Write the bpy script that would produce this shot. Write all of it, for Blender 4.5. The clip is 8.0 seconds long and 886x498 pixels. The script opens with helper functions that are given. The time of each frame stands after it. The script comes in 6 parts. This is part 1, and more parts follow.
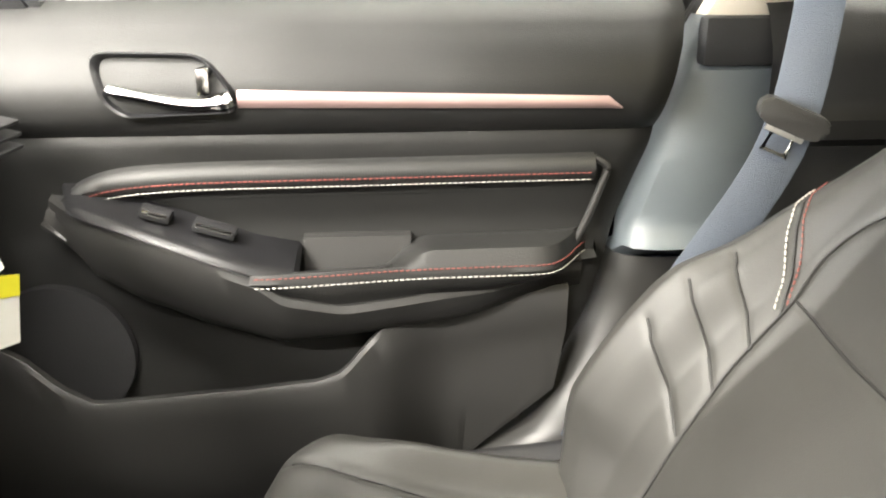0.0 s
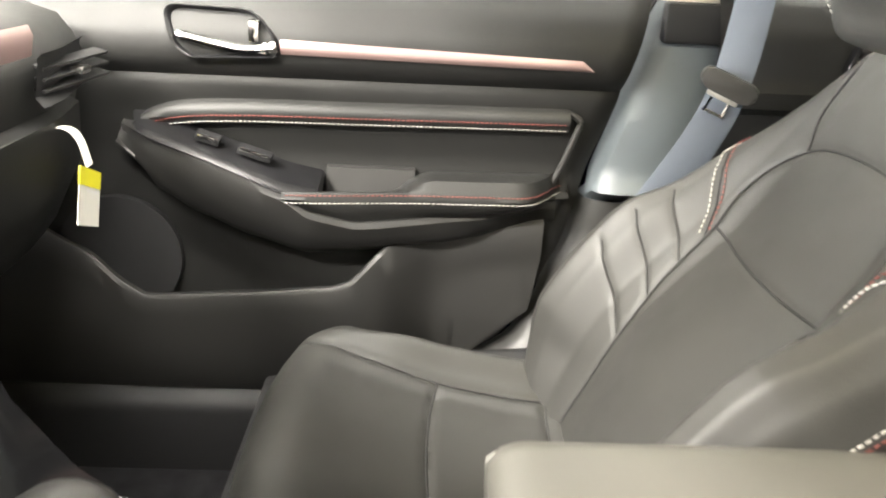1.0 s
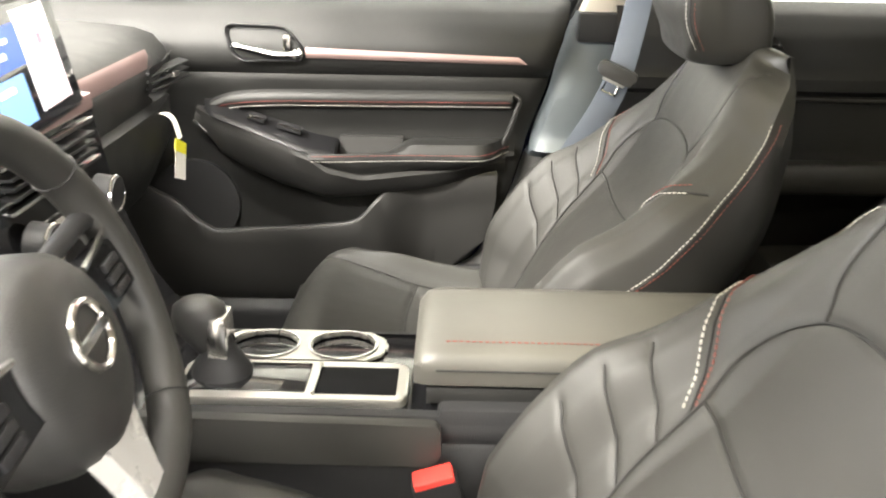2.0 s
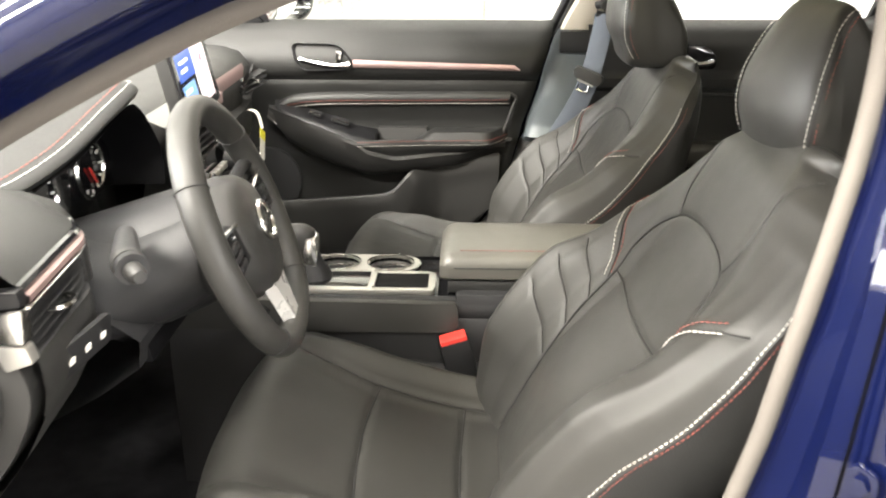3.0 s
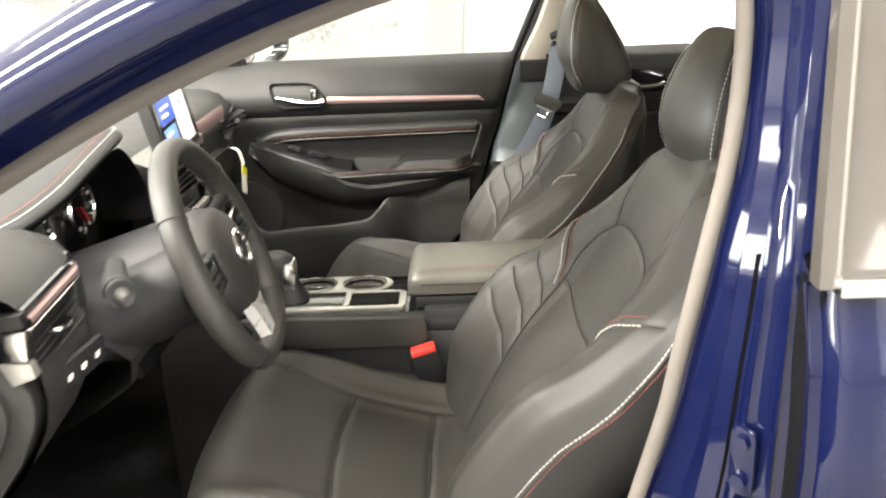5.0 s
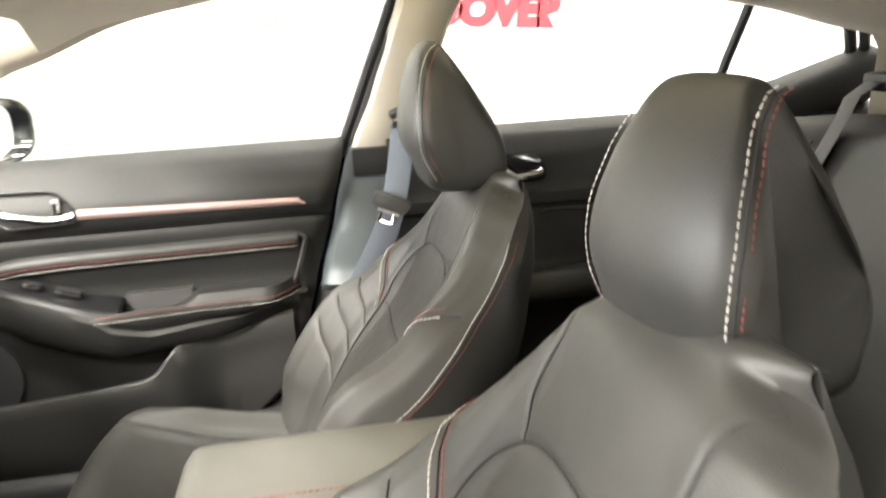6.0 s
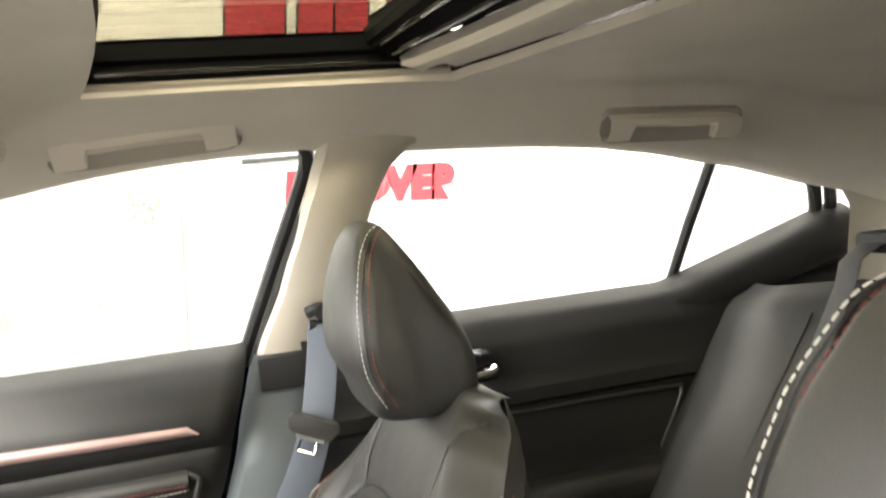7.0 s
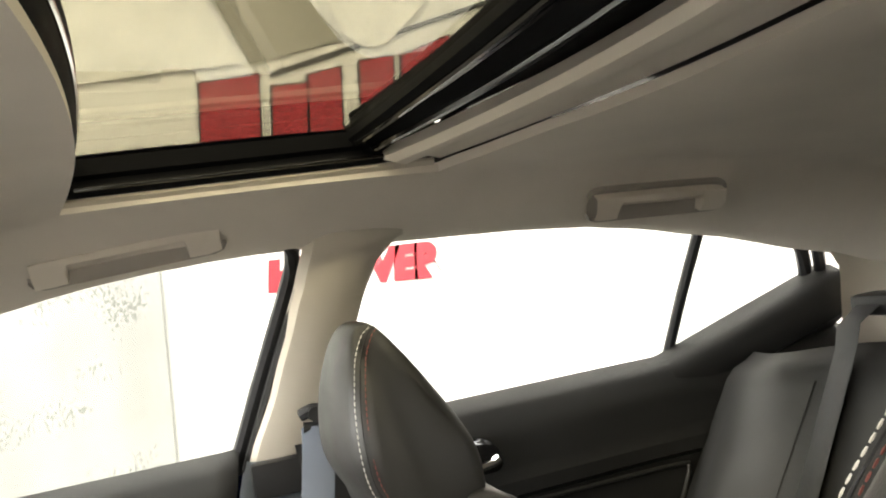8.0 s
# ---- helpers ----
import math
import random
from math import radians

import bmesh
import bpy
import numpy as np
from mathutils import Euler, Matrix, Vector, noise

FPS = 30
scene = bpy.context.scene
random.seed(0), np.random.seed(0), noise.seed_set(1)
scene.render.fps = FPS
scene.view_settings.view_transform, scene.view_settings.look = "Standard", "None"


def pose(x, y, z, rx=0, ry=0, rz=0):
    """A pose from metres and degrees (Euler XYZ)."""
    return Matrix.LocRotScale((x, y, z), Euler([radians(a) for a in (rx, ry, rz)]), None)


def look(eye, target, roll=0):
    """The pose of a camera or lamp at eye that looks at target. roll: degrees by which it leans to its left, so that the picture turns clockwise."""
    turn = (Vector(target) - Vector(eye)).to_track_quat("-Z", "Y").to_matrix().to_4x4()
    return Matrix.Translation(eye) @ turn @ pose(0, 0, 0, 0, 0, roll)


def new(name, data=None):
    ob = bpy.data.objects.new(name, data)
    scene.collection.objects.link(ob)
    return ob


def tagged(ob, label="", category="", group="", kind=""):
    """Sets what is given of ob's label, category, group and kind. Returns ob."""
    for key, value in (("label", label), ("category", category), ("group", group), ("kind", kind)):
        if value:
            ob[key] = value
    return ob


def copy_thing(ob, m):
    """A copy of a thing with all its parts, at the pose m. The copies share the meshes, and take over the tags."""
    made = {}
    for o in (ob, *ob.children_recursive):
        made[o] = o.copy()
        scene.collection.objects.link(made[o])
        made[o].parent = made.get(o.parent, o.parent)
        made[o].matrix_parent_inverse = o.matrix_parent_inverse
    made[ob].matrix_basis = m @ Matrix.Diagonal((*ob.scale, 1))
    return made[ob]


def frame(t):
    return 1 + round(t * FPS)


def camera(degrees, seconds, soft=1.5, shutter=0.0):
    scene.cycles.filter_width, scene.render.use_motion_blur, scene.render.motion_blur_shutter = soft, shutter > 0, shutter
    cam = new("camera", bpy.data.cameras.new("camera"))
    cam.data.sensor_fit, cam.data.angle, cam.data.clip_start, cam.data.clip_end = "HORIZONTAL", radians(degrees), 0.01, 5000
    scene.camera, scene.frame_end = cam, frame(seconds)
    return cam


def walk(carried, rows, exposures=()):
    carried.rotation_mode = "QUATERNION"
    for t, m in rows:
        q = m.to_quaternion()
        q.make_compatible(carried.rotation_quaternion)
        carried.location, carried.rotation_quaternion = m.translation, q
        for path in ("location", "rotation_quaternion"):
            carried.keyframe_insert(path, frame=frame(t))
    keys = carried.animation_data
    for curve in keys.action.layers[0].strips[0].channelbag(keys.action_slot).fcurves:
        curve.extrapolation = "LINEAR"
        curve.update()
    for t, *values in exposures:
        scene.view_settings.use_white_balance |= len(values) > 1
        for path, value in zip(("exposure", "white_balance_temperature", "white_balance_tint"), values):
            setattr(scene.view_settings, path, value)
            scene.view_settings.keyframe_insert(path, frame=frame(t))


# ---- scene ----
cam = camera(56.2, 8.0, soft=2.0, shutter=0.3)
PATH = [
    (0, (-0.034, -0.175, 1.047), (0.062, 1.696, 0.346), -0.3),
    (0.5, (-0.03, -0.257, 1.025), (0.027, 1.622, 0.343), 1.8),
    (1, (-0.016, -0.39, 1.026), (0.042, 1.486, 0.335), 2.7),
    (1.2, (-0.007, -0.464, 1.022), (0.079, 1.409, 0.327), 3.0),
    (2.3, (0.092, -0.978, 1.185), (0.034, 0.865, 0.411), 0.3),
    (2.5, (0.084, -1.074, 1.196), (0.027, 0.771, 0.425), 0.2),
    (3, (0.087, -1.311, 1.218), (0.02, 0.545, 0.476), -0.1),
    (3.5, (0.117, -1.537, 1.251), (-0.005, 0.321, 0.521), -1.0),
    (4, (0.14, -1.632, 1.244), (0.0, 0.229, 0.524), -1.6),
    (4.2, (0.136, -1.642, 1.254), (0.005, 0.217, 0.528), -1.9),
    (5.3, (0.152, -1.264, 1.227), (0.154, 0.622, 0.563), -3.1),
    (5.5, (0.161, -1.146, 1.207), (0.225, 0.743, 0.553), -3.5),
    (6, (0.22, -0.843, 1.168), (0.509, 1.071, 0.666), -3.4),
    (6.5, (0.227, -0.629, 1.162), (0.693, 1.289, 0.84), -3.6),
    (7, (0.215, -0.527, 1.176), (0.799, 1.382, 1.053), -5.8),
    (7.5, (0.208, -0.505, 1.194), (0.839, 1.392, 1.227), -8.3),
    (8, (0.213, -0.505, 1.197), (0.86, 1.387, 1.249), -9.4),
]
walk(cam, [(t, look(eye, target, roll)) for t, eye, target, roll in PATH], exposures=[(0, 0.9), (1.2, 0.9), (2.5, 0.6), (3, 0.4), (4.2, 0.1), (5.5, 0.4), (6, 0.65), (7, 0.5), (8, 0.05)])

# ---- light ----
world = bpy.data.worlds.new("world")
scene.world = world
world.use_nodes = True
wbg = world.node_tree.nodes["Background"]
wbg.inputs[0].default_value = (1.0, 0.97, 0.92, 1)
wbg.inputs[1].default_value = 0.25


def area_lamp(name, place, target, sx, sy, watts, colour):
    data = bpy.data.lights.new(name, "AREA")
    data.shape, data.size, data.size_y, data.energy, data.color = "RECTANGLE", sx, sy, watts, colour
    ob = new(name, data)
    ob.matrix_world = look(place, target)
    return ob


WARM = (1.0, 0.95, 0.86)
for lx in (-3.6, 0.2, 4.0):
    for ly in (-4.2, -1.4, 1.9):
        area_lamp("ceiling_lamp", (lx, ly, 4.66), (lx, ly + 0.001, 0), 2.4, 0.5, 150 if ly > 1 else 220 if lx > 3 else 420 if lx > 0 else 1500 if ly < -2 else 800, WARM)


# added fill ahead of the car, in a made-up wall opening, brightens the seats
area_lamp("front_fill", (-7.95, -0.6, 2.6), (0, -0.2, 1.6), 7.6, 2.6, 1300, (1.0, 0.97, 0.92))
# added fill through the open door, lifts the passenger door's brightness
area_lamp("side_fill", (5.2, -6.95, 2.0), (0, 0, 1.0), 5.4, 2.6, 600, (1.0, 0.97, 0.93))


# ---- mesh helpers ----
def bm_ob(name, bm, mat, parent=None, label="", smooth=40):
    me = bpy.data.meshes.new(name)
    bmesh.ops.recalc_face_normals(bm, faces=bm.faces)
    bm.to_mesh(me)
    bm.free()
    me.materials.append(mat)
    if smooth:
        me.polygons.foreach_set("use_smooth", [True] * len(me.polygons))
        me.set_sharp_from_angle(angle=radians(smooth))
    ob = new(name, me)
    if parent:
        ob.parent = parent
    if label:
        ob["label"] = label
    return ob


def part(name, bm, mat, parent, label="", smooth=40):
    return bm_ob(name, bm, mat, parent, label, smooth)


def thing(name, label, category, group="", kind="", at=(0, 0, 0)):
    ob = new(name)
    ob.empty_display_size = 0.05
    ob.location = at
    return tagged(ob, label, category, group, kind)


def loft(rows, closed=False, caps=False, bm=None):
    """A skin over rows of points."""
    bm = bm or bmesh.new()
    vs = [[bm.verts.new(p) for p in r] for r in rows]
    n = len(rows[0])
    for a, b in zip(vs, vs[1:]):
        for i in range(n if closed else n - 1):
            j = (i + 1) % n
            bm.faces.new((a[i], a[j], b[j], b[i]))
    if caps:
        bm.faces.new(vs[0])
        bm.faces.new(list(reversed(vs[-1])))
    return bm


def sheet(f, us, vs, thick=0.0, bm=None):
    """A grid f(u, v); with thick it gets a back side, pushed along the normal."""
    bm = loft([[f(u, v) for u in us] for v in vs], bm=bm)
    if thick:
        solid(bm, thick)
    return bm


def solid(bm, thick):
    bm.normal_update()
    bmesh.ops.recalc_face_normals(bm, faces=bm.faces)
    bmesh.ops.solidify(bm, geom=bm.faces[:], thickness=thick)
    return bm


def box(x0, x1, y0, y1, z0, z1, bevel=0.0, seg=2, bm=None):
    b = bmesh.new()
    bmesh.ops.create_cube(b, size=1)
    for v in b.verts:
        v.co = Vector((x0 + (v.co.x + 0.5) * (x1 - x0), y0 + (v.co.y + 0.5) * (y1 - y0), z0 + (v.co.z + 0.5) * (z1 - z0)))
    if bevel:
        bmesh.ops.bevel(b, geom=b.edges[:], offset=bevel, segments=seg, profile=0.6, affect="EDGES")
    return join(bm, b) if bm else b


def join(a, b):
    me = bpy.data.meshes.new("tmp")
    b.to_mesh(me)
    b.free()
    a.from_mesh(me)
    bpy.data.meshes.remove(me)
    return a


def moved(bm, m):
    bmesh.ops.transform(bm, matrix=m, verts=bm.verts)
    return bm


def smooth_path(pts, n):
    """A Catmull-Rom line through pts, n points a stretch."""
    p = [Vector(q) for q in pts]
    p = [2 * p[0] - p[1]] + p + [2 * p[-1] - p[-2]]
    out = []
    for i in range(1, len(p) - 2):
        a, b, c, d = p[i - 1:i + 3]
        for k in range(n):
            t = k / n
            out.append(0.5 * (2 * b + (c - a) * t + (2 * a - 5 * b + 4 * c - d) * t * t + (3 * b - a - 3 * c + d) * t ** 3))
    return out + [p[-2]]


def tube(path, r, n=8, closed=False, bm=None, flat=1.0, up=(0, 0, 1)):
    """A round bar along a line; r may be one number or one a point. flat squashes it along its upward side."""
    rows = []
    m = len(path)
    for i, p in enumerate(path):
        p = Vector(p)
        a, b = Vector(path[i - 1 if (i or closed) else 0]), Vector(path[(i + 1) % m if (i < m - 1 or closed) else i])
        d = (b - a).normalized()
        s = d.cross(Vector(up))
        s = s.normalized() if s.length > 1e-5 else d.orthogonal().normalized()
        w = s.cross(d).normalized()
        ri = r[i] if isinstance(r, (list, tuple)) else r
        rows.append([p + ri * (math.cos(2 * math.pi * k / n) * s + flat * math.sin(2 * math.pi * k / n) * w) for k in range(n)])
    if closed:
        rows.append(rows[0])
    bm = loft(rows, closed=True, caps=not closed, bm=bm)
    if closed:
        bmesh.ops.remove_doubles(bm, verts=bm.verts, dist=1e-6)
    return bm


def prism(pts, axis, a, b, bevel=0.0, seg=2, bm=None):
    """A flat outline given in the two other axes (in the order x, y, z), drawn out along axis from a to b."""
    out = bmesh.new()

    def at(p, w):
        q = list(p)
        q.insert("xyz".index(axis), w)
        return q
    lo = [out.verts.new(at(p, a)) for p in pts]
    hi = [out.verts.new(at(p, b)) for p in pts]
    f = [out.faces.new(lo), out.faces.new(list(reversed(hi)))]
    for i in range(len(pts)):
        j = (i + 1) % len(pts)
        out.faces.new((lo[i], hi[i], hi[j], lo[j]))
    if bevel:
        bmesh.ops.bevel(out, geom=[e for q in f for e in q.edges], offset=bevel, segments=seg, profile=0.6, affect="EDGES")
    return join(bm, out) if bm else out


def rounded(pts, r, n=4):
    """An outline with its corners rounded."""
    out = []
    m = len(pts)
    for i in range(m):
        p, a, b = Vector(pts[i]), Vector(pts[i - 1]), Vector(pts[(i + 1) % m])
        ra = min(r, 0.45 * (a - p).length, 0.45 * (b - p).length)
        s, e = p + (a - p).normalized() * ra, p + (b - p).normalized() * ra
        for k in range(n + 1):
            t = k / n
            out.append(tuple((1 - t) ** 2 * s + 2 * t * (1 - t) * p + t * t * e))
    return out


def dashes(path, length, gap, r, bm=None, lift=0.0):
    """Stitches: short threads along a line."""
    bm = bm or bmesh.new()
    pts = [Vector(p) for p in path]
    run, pos = [0.0], 0.0
    for a, b in zip(pts, pts[1:]):
        run.append(run[-1] + (b - a).length)

    def at(d):
        for i in range(len(pts) - 1):
            if d <= run[i + 1]:
                t = (d - run[i]) / max(1e-9, run[i + 1] - run[i])
                return pts[i].lerp(pts[i + 1], t)
        return pts[-1]
    while pos + length < run[-1]:
        a, b = at(pos), at(pos + length)
        d = (b - a).normalized()
        s = d.cross(Vector((0.3, 0.2, 0.93))).normalized()
        w = s.cross(d)
        loops = [[bm.verts.new(c + r * k * (math.cos(q) * s + math.sin(q) * w)) for q in (0.4, 1.97, 3.54, 5.11)]
                 for c, k in ((a, 0.6), (a.lerp(b, 0.5), 1.0), (b, 0.6))]
        for u, v in zip(loops, loops[1:]):
            for i in range(4):
                bm.faces.new((u[i], u[(i + 1) % 4], v[(i + 1) % 4], v[i]))
        bm.faces.new(loops[0])
        bm.faces.new(list(reversed(loops[-1])))
        pos += length + gap
    return bm


def smooth01(t):
    t = min(1.0, max(0.0, t))
    return t * t * (3 - 2 * t)


def table(rows, t):
    """Straight-line reading of a table of (t, values...)."""
    if t <= rows[0][0]:
        return rows[0][1:] if len(rows[0]) > 2 else rows[0][1]
    for a, b in zip(rows, rows[1:]):
        if t <= b[0]:
            k = (t - a[0]) / (b[0] - a[0])
            k = k * k * (3 - 2 * k) * 0.35 + k * 0.65
            r = tuple(p + (q - p) * k for p, q in zip(a[1:], b[1:]))
            return r if len(r) > 1 else r[0]
    return rows[-1][1:] if len(rows[-1]) > 2 else rows[-1][1]


def span(a, b, n):
    return [a + (b - a) * i / (n - 1) for i in range(n)]


# ---- materials ----
def material(name, colour, rough=0.5, metal=0.0, grain=0.0, grain_size=400.0, mottle=0.12, mottle_size=6.0, coat=0.0, spec=0.5, emit=0.0, sheen=0.0, rough_var=0.08):
    """A surface with two scales of variation: broad mottling and a fine grain in the relief."""
    m = bpy.data.materials.new(name)
    m.use_nodes = True
    nt = m.node_tree
    b = nt.nodes["Principled BSDF"]
    b.inputs["Roughness"].default_value, b.inputs["Metallic"].default_value = rough, metal
    b.inputs["Coat Weight"].default_value = coat
    b.inputs["Coat Roughness"].default_value = 0.05
    b.inputs["Specular IOR Level"].default_value = spec
    b.inputs["Sheen Weight"].default_value = sheen
    tc = nt.nodes.new("ShaderNodeTexCoord")

    def noise_at(scale, detail):
        n = nt.nodes.new("ShaderNodeTexNoise")
        n.inputs["Scale"].default_value, n.inputs["Detail"].default_value = scale, detail
        nt.links.new(tc.outputs["Object"], n.inputs["Vector"])
        return n
    big = noise_at(mottle_size, 5)
    ramp = nt.nodes.new("ShaderNodeMapRange")
    ramp.inputs["From Min"].default_value, ramp.inputs["From Max"].default_value = 0.3, 0.7
    ramp.inputs["To Min"].default_value, ramp.inputs["To Max"].default_value = 1 - mottle, 1 + mottle
    nt.links.new(big.outputs["Fac"], ramp.inputs["Value"])
    mix = nt.nodes.new("ShaderNodeVectorMath")
    mix.operation = "SCALE"
    mix.inputs[0].default_value = colour
    nt.links.new(ramp.outputs["Result"], mix.inputs["Scale"])
    nt.links.new(mix.outputs["Vector"], b.inputs["Base Color"])
    rr = nt.nodes.new("ShaderNodeMapRange")
    rr.inputs["To Min"].default_value, rr.inputs["To Max"].default_value = max(0.02, rough - rough_var), min(1, rough + rough_var)
    nt.links.new(noise_at(mottle_size * 4, 4).outputs["Fac"], rr.inputs["Value"])
    nt.links.new(rr.outputs["Result"], b.inputs["Roughness"])
    if grain:
        fine = nt.nodes.new("ShaderNodeTexVoronoi")
        fine.inputs["Scale"].default_value = grain_size
        nt.links.new(tc.outputs["Object"], fine.inputs["Vector"])
        bump = nt.nodes.new("ShaderNodeBump")
        bump.inputs["Strength"].default_value, bump.inputs["Distance"].default_value = grain, 0.0006
        nt.links.new(fine.outputs["Distance"], bump.inputs["Height"])
        nt.links.new(bump.outputs["Normal"], b.inputs["Normal"])
    if emit:
        b.inputs["Emission Color"].default_value = (*colour, 1)
        b.inputs["Emission Strength"].default_value = emit
    return m


def glass(name, tint=(0.95, 0.97, 0.96), gloss=0.9):
    m = bpy.data.materials.new(name)
    m.use_nodes = True
    nt = m.node_tree
    nt.nodes.clear()
    out = nt.nodes.new("ShaderNodeOutputMaterial")
    tr = nt.nodes.new("ShaderNodeBsdfTransparent")
    tr.inputs["Color"].default_value = (*tint, 1)
    gl = nt.nodes.new("ShaderNodeBsdfGlossy")
    gl.inputs["Roughness"].default_value = 0.02
    gl.inputs["Color"].default_value = (gloss, gloss, gloss, 1)
    fr = nt.nodes.new("ShaderNodeLayerWeight")
    fr.inputs["Blend"].default_value = 0.5
    pw = nt.nodes.new("ShaderNodeMath")
    pw.operation = "POWER"
    pw.inputs[1].default_value = 5.0
    ml = nt.nodes.new("ShaderNodeMath")
    ml.operation = "MULTIPLY_ADD"
    ml.inputs[1].default_value, ml.inputs[2].default_value = 0.85, 0.035
    nt.links.new(fr.outputs["Facing"], pw.inputs[0])
    nt.links.new(pw.outputs[0], ml.inputs[0])
    mx = nt.nodes.new("ShaderNodeMixShader")
    nt.links.new(ml.outputs[0], mx.inputs[0])
    nt.links.new(tr.outputs[0], mx.inputs[1])
    nt.links.new(gl.outputs[0], mx.inputs[2])
    nt.links.new(mx.outputs[0], out.inputs[0])
    return m


LEATHER = material("black_leather", (0.027, 0.0265, 0.0245), 0.48, spec=0.42, grain=0.22, grain_size=900, mottle=0.12, mottle_size=9)
# paler than the seats' black leather
ARM_LEATHER = material("paler_leather", (0.085, 0.082, 0.073), 0.42, grain=0.22, grain_size=900, mottle=0.10, mottle_size=9)
LEATHER_SIDE = material("black_vinyl", (0.018, 0.018, 0.0175), 0.5, spec=0.4, grain=0.3, grain_size=600)
SOFT = material("soft_black_plastic", (0.014, 0.014, 0.0136), 0.48, spec=0.35, grain=0.4, grain_size=900, mottle=0.1)
DASH = material("matt_black_dash_skin", (0.012, 0.0124, 0.012), 0.55, grain=0.4, grain_size=900, mottle=0.1)
HARD = material("hard_black_plastic", (0.018, 0.018, 0.019), 0.5, spec=0.3, grain=0.5, grain_size=700)
GREYPL = material("dark_grey_plastic", (0.024, 0.0236, 0.0228), 0.45, grain=0.3, grain_size=800)
PILLAR = material("blue_grey_plastic", (0.105, 0.122, 0.136), 0.42, grain=0.3, grain_size=800)
CREAM = material("cream_cloth_trim", (0.58, 0.53, 0.44), 0.85, grain=0.5, grain_size=1200, mottle=0.06)
ROOF = material("greige_headliner_cloth", (0.80, 0.735, 0.64), 0.9, grain=0.6, grain_size=1400, mottle=0.06)
PIANO = material("gloss_black_plastic", (0.008, 0.008, 0.009), 0.08, mottle=0.02, coat=0.5)
SATIN = material("satin_black_plastic", (0.010, 0.010, 0.011), 0.34, mottle=0.04, spec=0.4)
RUBBER = material("black_rubber", (0.014, 0.014, 0.015), 0.55, grain=0.2, grain_size=300)
# warm grey paints the beige room's reflection into the pillar cover
COVER = material("warm_grey_room_sheen", (0.034, 0.030, 0.026), 0.35, spec=0.3, mottle=0.05, coat=0.2)
SEAL = material("grey_flocked_seal", (0.085, 0.075, 0.066), 0.85, grain=0.6, grain_size=900)
CHROME = material("satin_chrome", (0.75, 0.74, 0.72), 0.16, metal=1.0, mottle=0.03)
SILVER = material("brushed_silver_trim", (0.52, 0.51, 0.48), 0.34, metal=0.85, mottle=0.05)
ROSE = material("rose_satin_trim", (0.36, 0.25, 0.24), 0.33, metal=0.5, mottle=0.03, mottle_size=5, rough_var=0.03)
BLUE = material("deep_blue_metallic_paint", (0.0012, 0.0028, 0.021), 0.5, metal=0.0, spec=0.05, mottle=0.04, coat=0.9)
BELT = material("grey_blue_webbing", (0.062, 0.075, 0.10), 0.6, grain=0.8, grain_size=900)
REAR_BELT = material("dark_grey_webbing", (0.040, 0.041, 0.043), 0.6, grain=0.8, grain_size=900)
CARPET = material("black_carpet", (0.015, 0.015, 0.0165), 0.95, spec=0.1, grain=1.0, grain_size=500, mottle=0.3, mottle_size=30)
WHITE_T = material("white_thread", (0.50, 0.485, 0.45), 0.7)
RED_T = material("dark_red_thread", (0.20, 0.055, 0.045), 0.7)
# dark cords laid along seams; the grooves' shade is put in their colour
SEAM = material("seam_groove_shade", (0.012, 0.012, 0.012), 0.7)
RED = material("red_button_plastic", (0.75, 0.05, 0.04), 0.4)
PAPER = material("white_paper", (0.78, 0.77, 0.72), 0.7)
YELLOW = material("yellow_print", (0.80, 0.74, 0.03), 0.6)
GLASS = glass("clear_window_glass")
TINT = glass("tinted_sunroof_glass", (0.50, 0.485, 0.41))
# for black mouldings, and for shade painted into recesses and gaps
BLACK = material("black_moulding_and_shade", (0.004, 0.004, 0.0045), 0.6, spec=0.06, mottle=0.03)
# glass darkened to cut the light entering the rear cabin
DIM_GLASS = glass("light_cutting_glass", (0.30, 0.29, 0.265))
STEEL = material("zinc_steel", (0.55, 0.55, 0.55), 0.3, metal=1.0)


# ---- showroom ----
WALL_P = material("white_wall_paint", (0.80, 0.79, 0.76), 0.7, mottle=0.05, mottle_size=1.2)
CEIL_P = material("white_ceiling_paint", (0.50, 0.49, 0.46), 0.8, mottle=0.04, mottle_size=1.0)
TILE_F = material("pale_floor_tile", (0.19, 0.182, 0.17), 0.3, mottle=0.08, mottle_size=2.0)
SIGN_RED = material("red_sign_vinyl", (0.36, 0.010, 0.022), 0.4, mottle=0.05)
SIGN_EDGE = material("dark_sign_edge", (0.03, 0.03, 0.03), 0.5)
LAMP_M = material("lamp_diffuser", (1.0, 0.96, 0.88), 0.5, emit=6.0)
YW = 4.9
tagged(bm_ob("ground", box(-8, 9, -7, YW, -0.2, 0), TILE_F), kind="structure")
tagged(bm_ob("wall_north", box(-8, 9, YW, YW + 0.2, 0, 4.8), WALL_P), kind="structure")
# opening made up for the side fill
ws = box(-8, 2.4, -7.2, -7, 0, 4.8)
box(8.0, 9, -7.2, -7, 0, 4.8, bm=ws)
box(2.4, 8.0, -7.2, -7, 0, 0.6, bm=ws)
box(2.4, 8.0, -7.2, -7, 3.4, 4.8, bm=ws)
tagged(bm_ob("wall_south", ws, material("grey_wall_panel", (0.26, 0.25, 0.24), 0.6, mottle=0.1, mottle_size=0.8)), kind="structure")
tagged(bm_ob("wall_east", box(9, 9.2, -7.2, YW + 0.2, 0, 4.8), WALL_P), kind="structure")
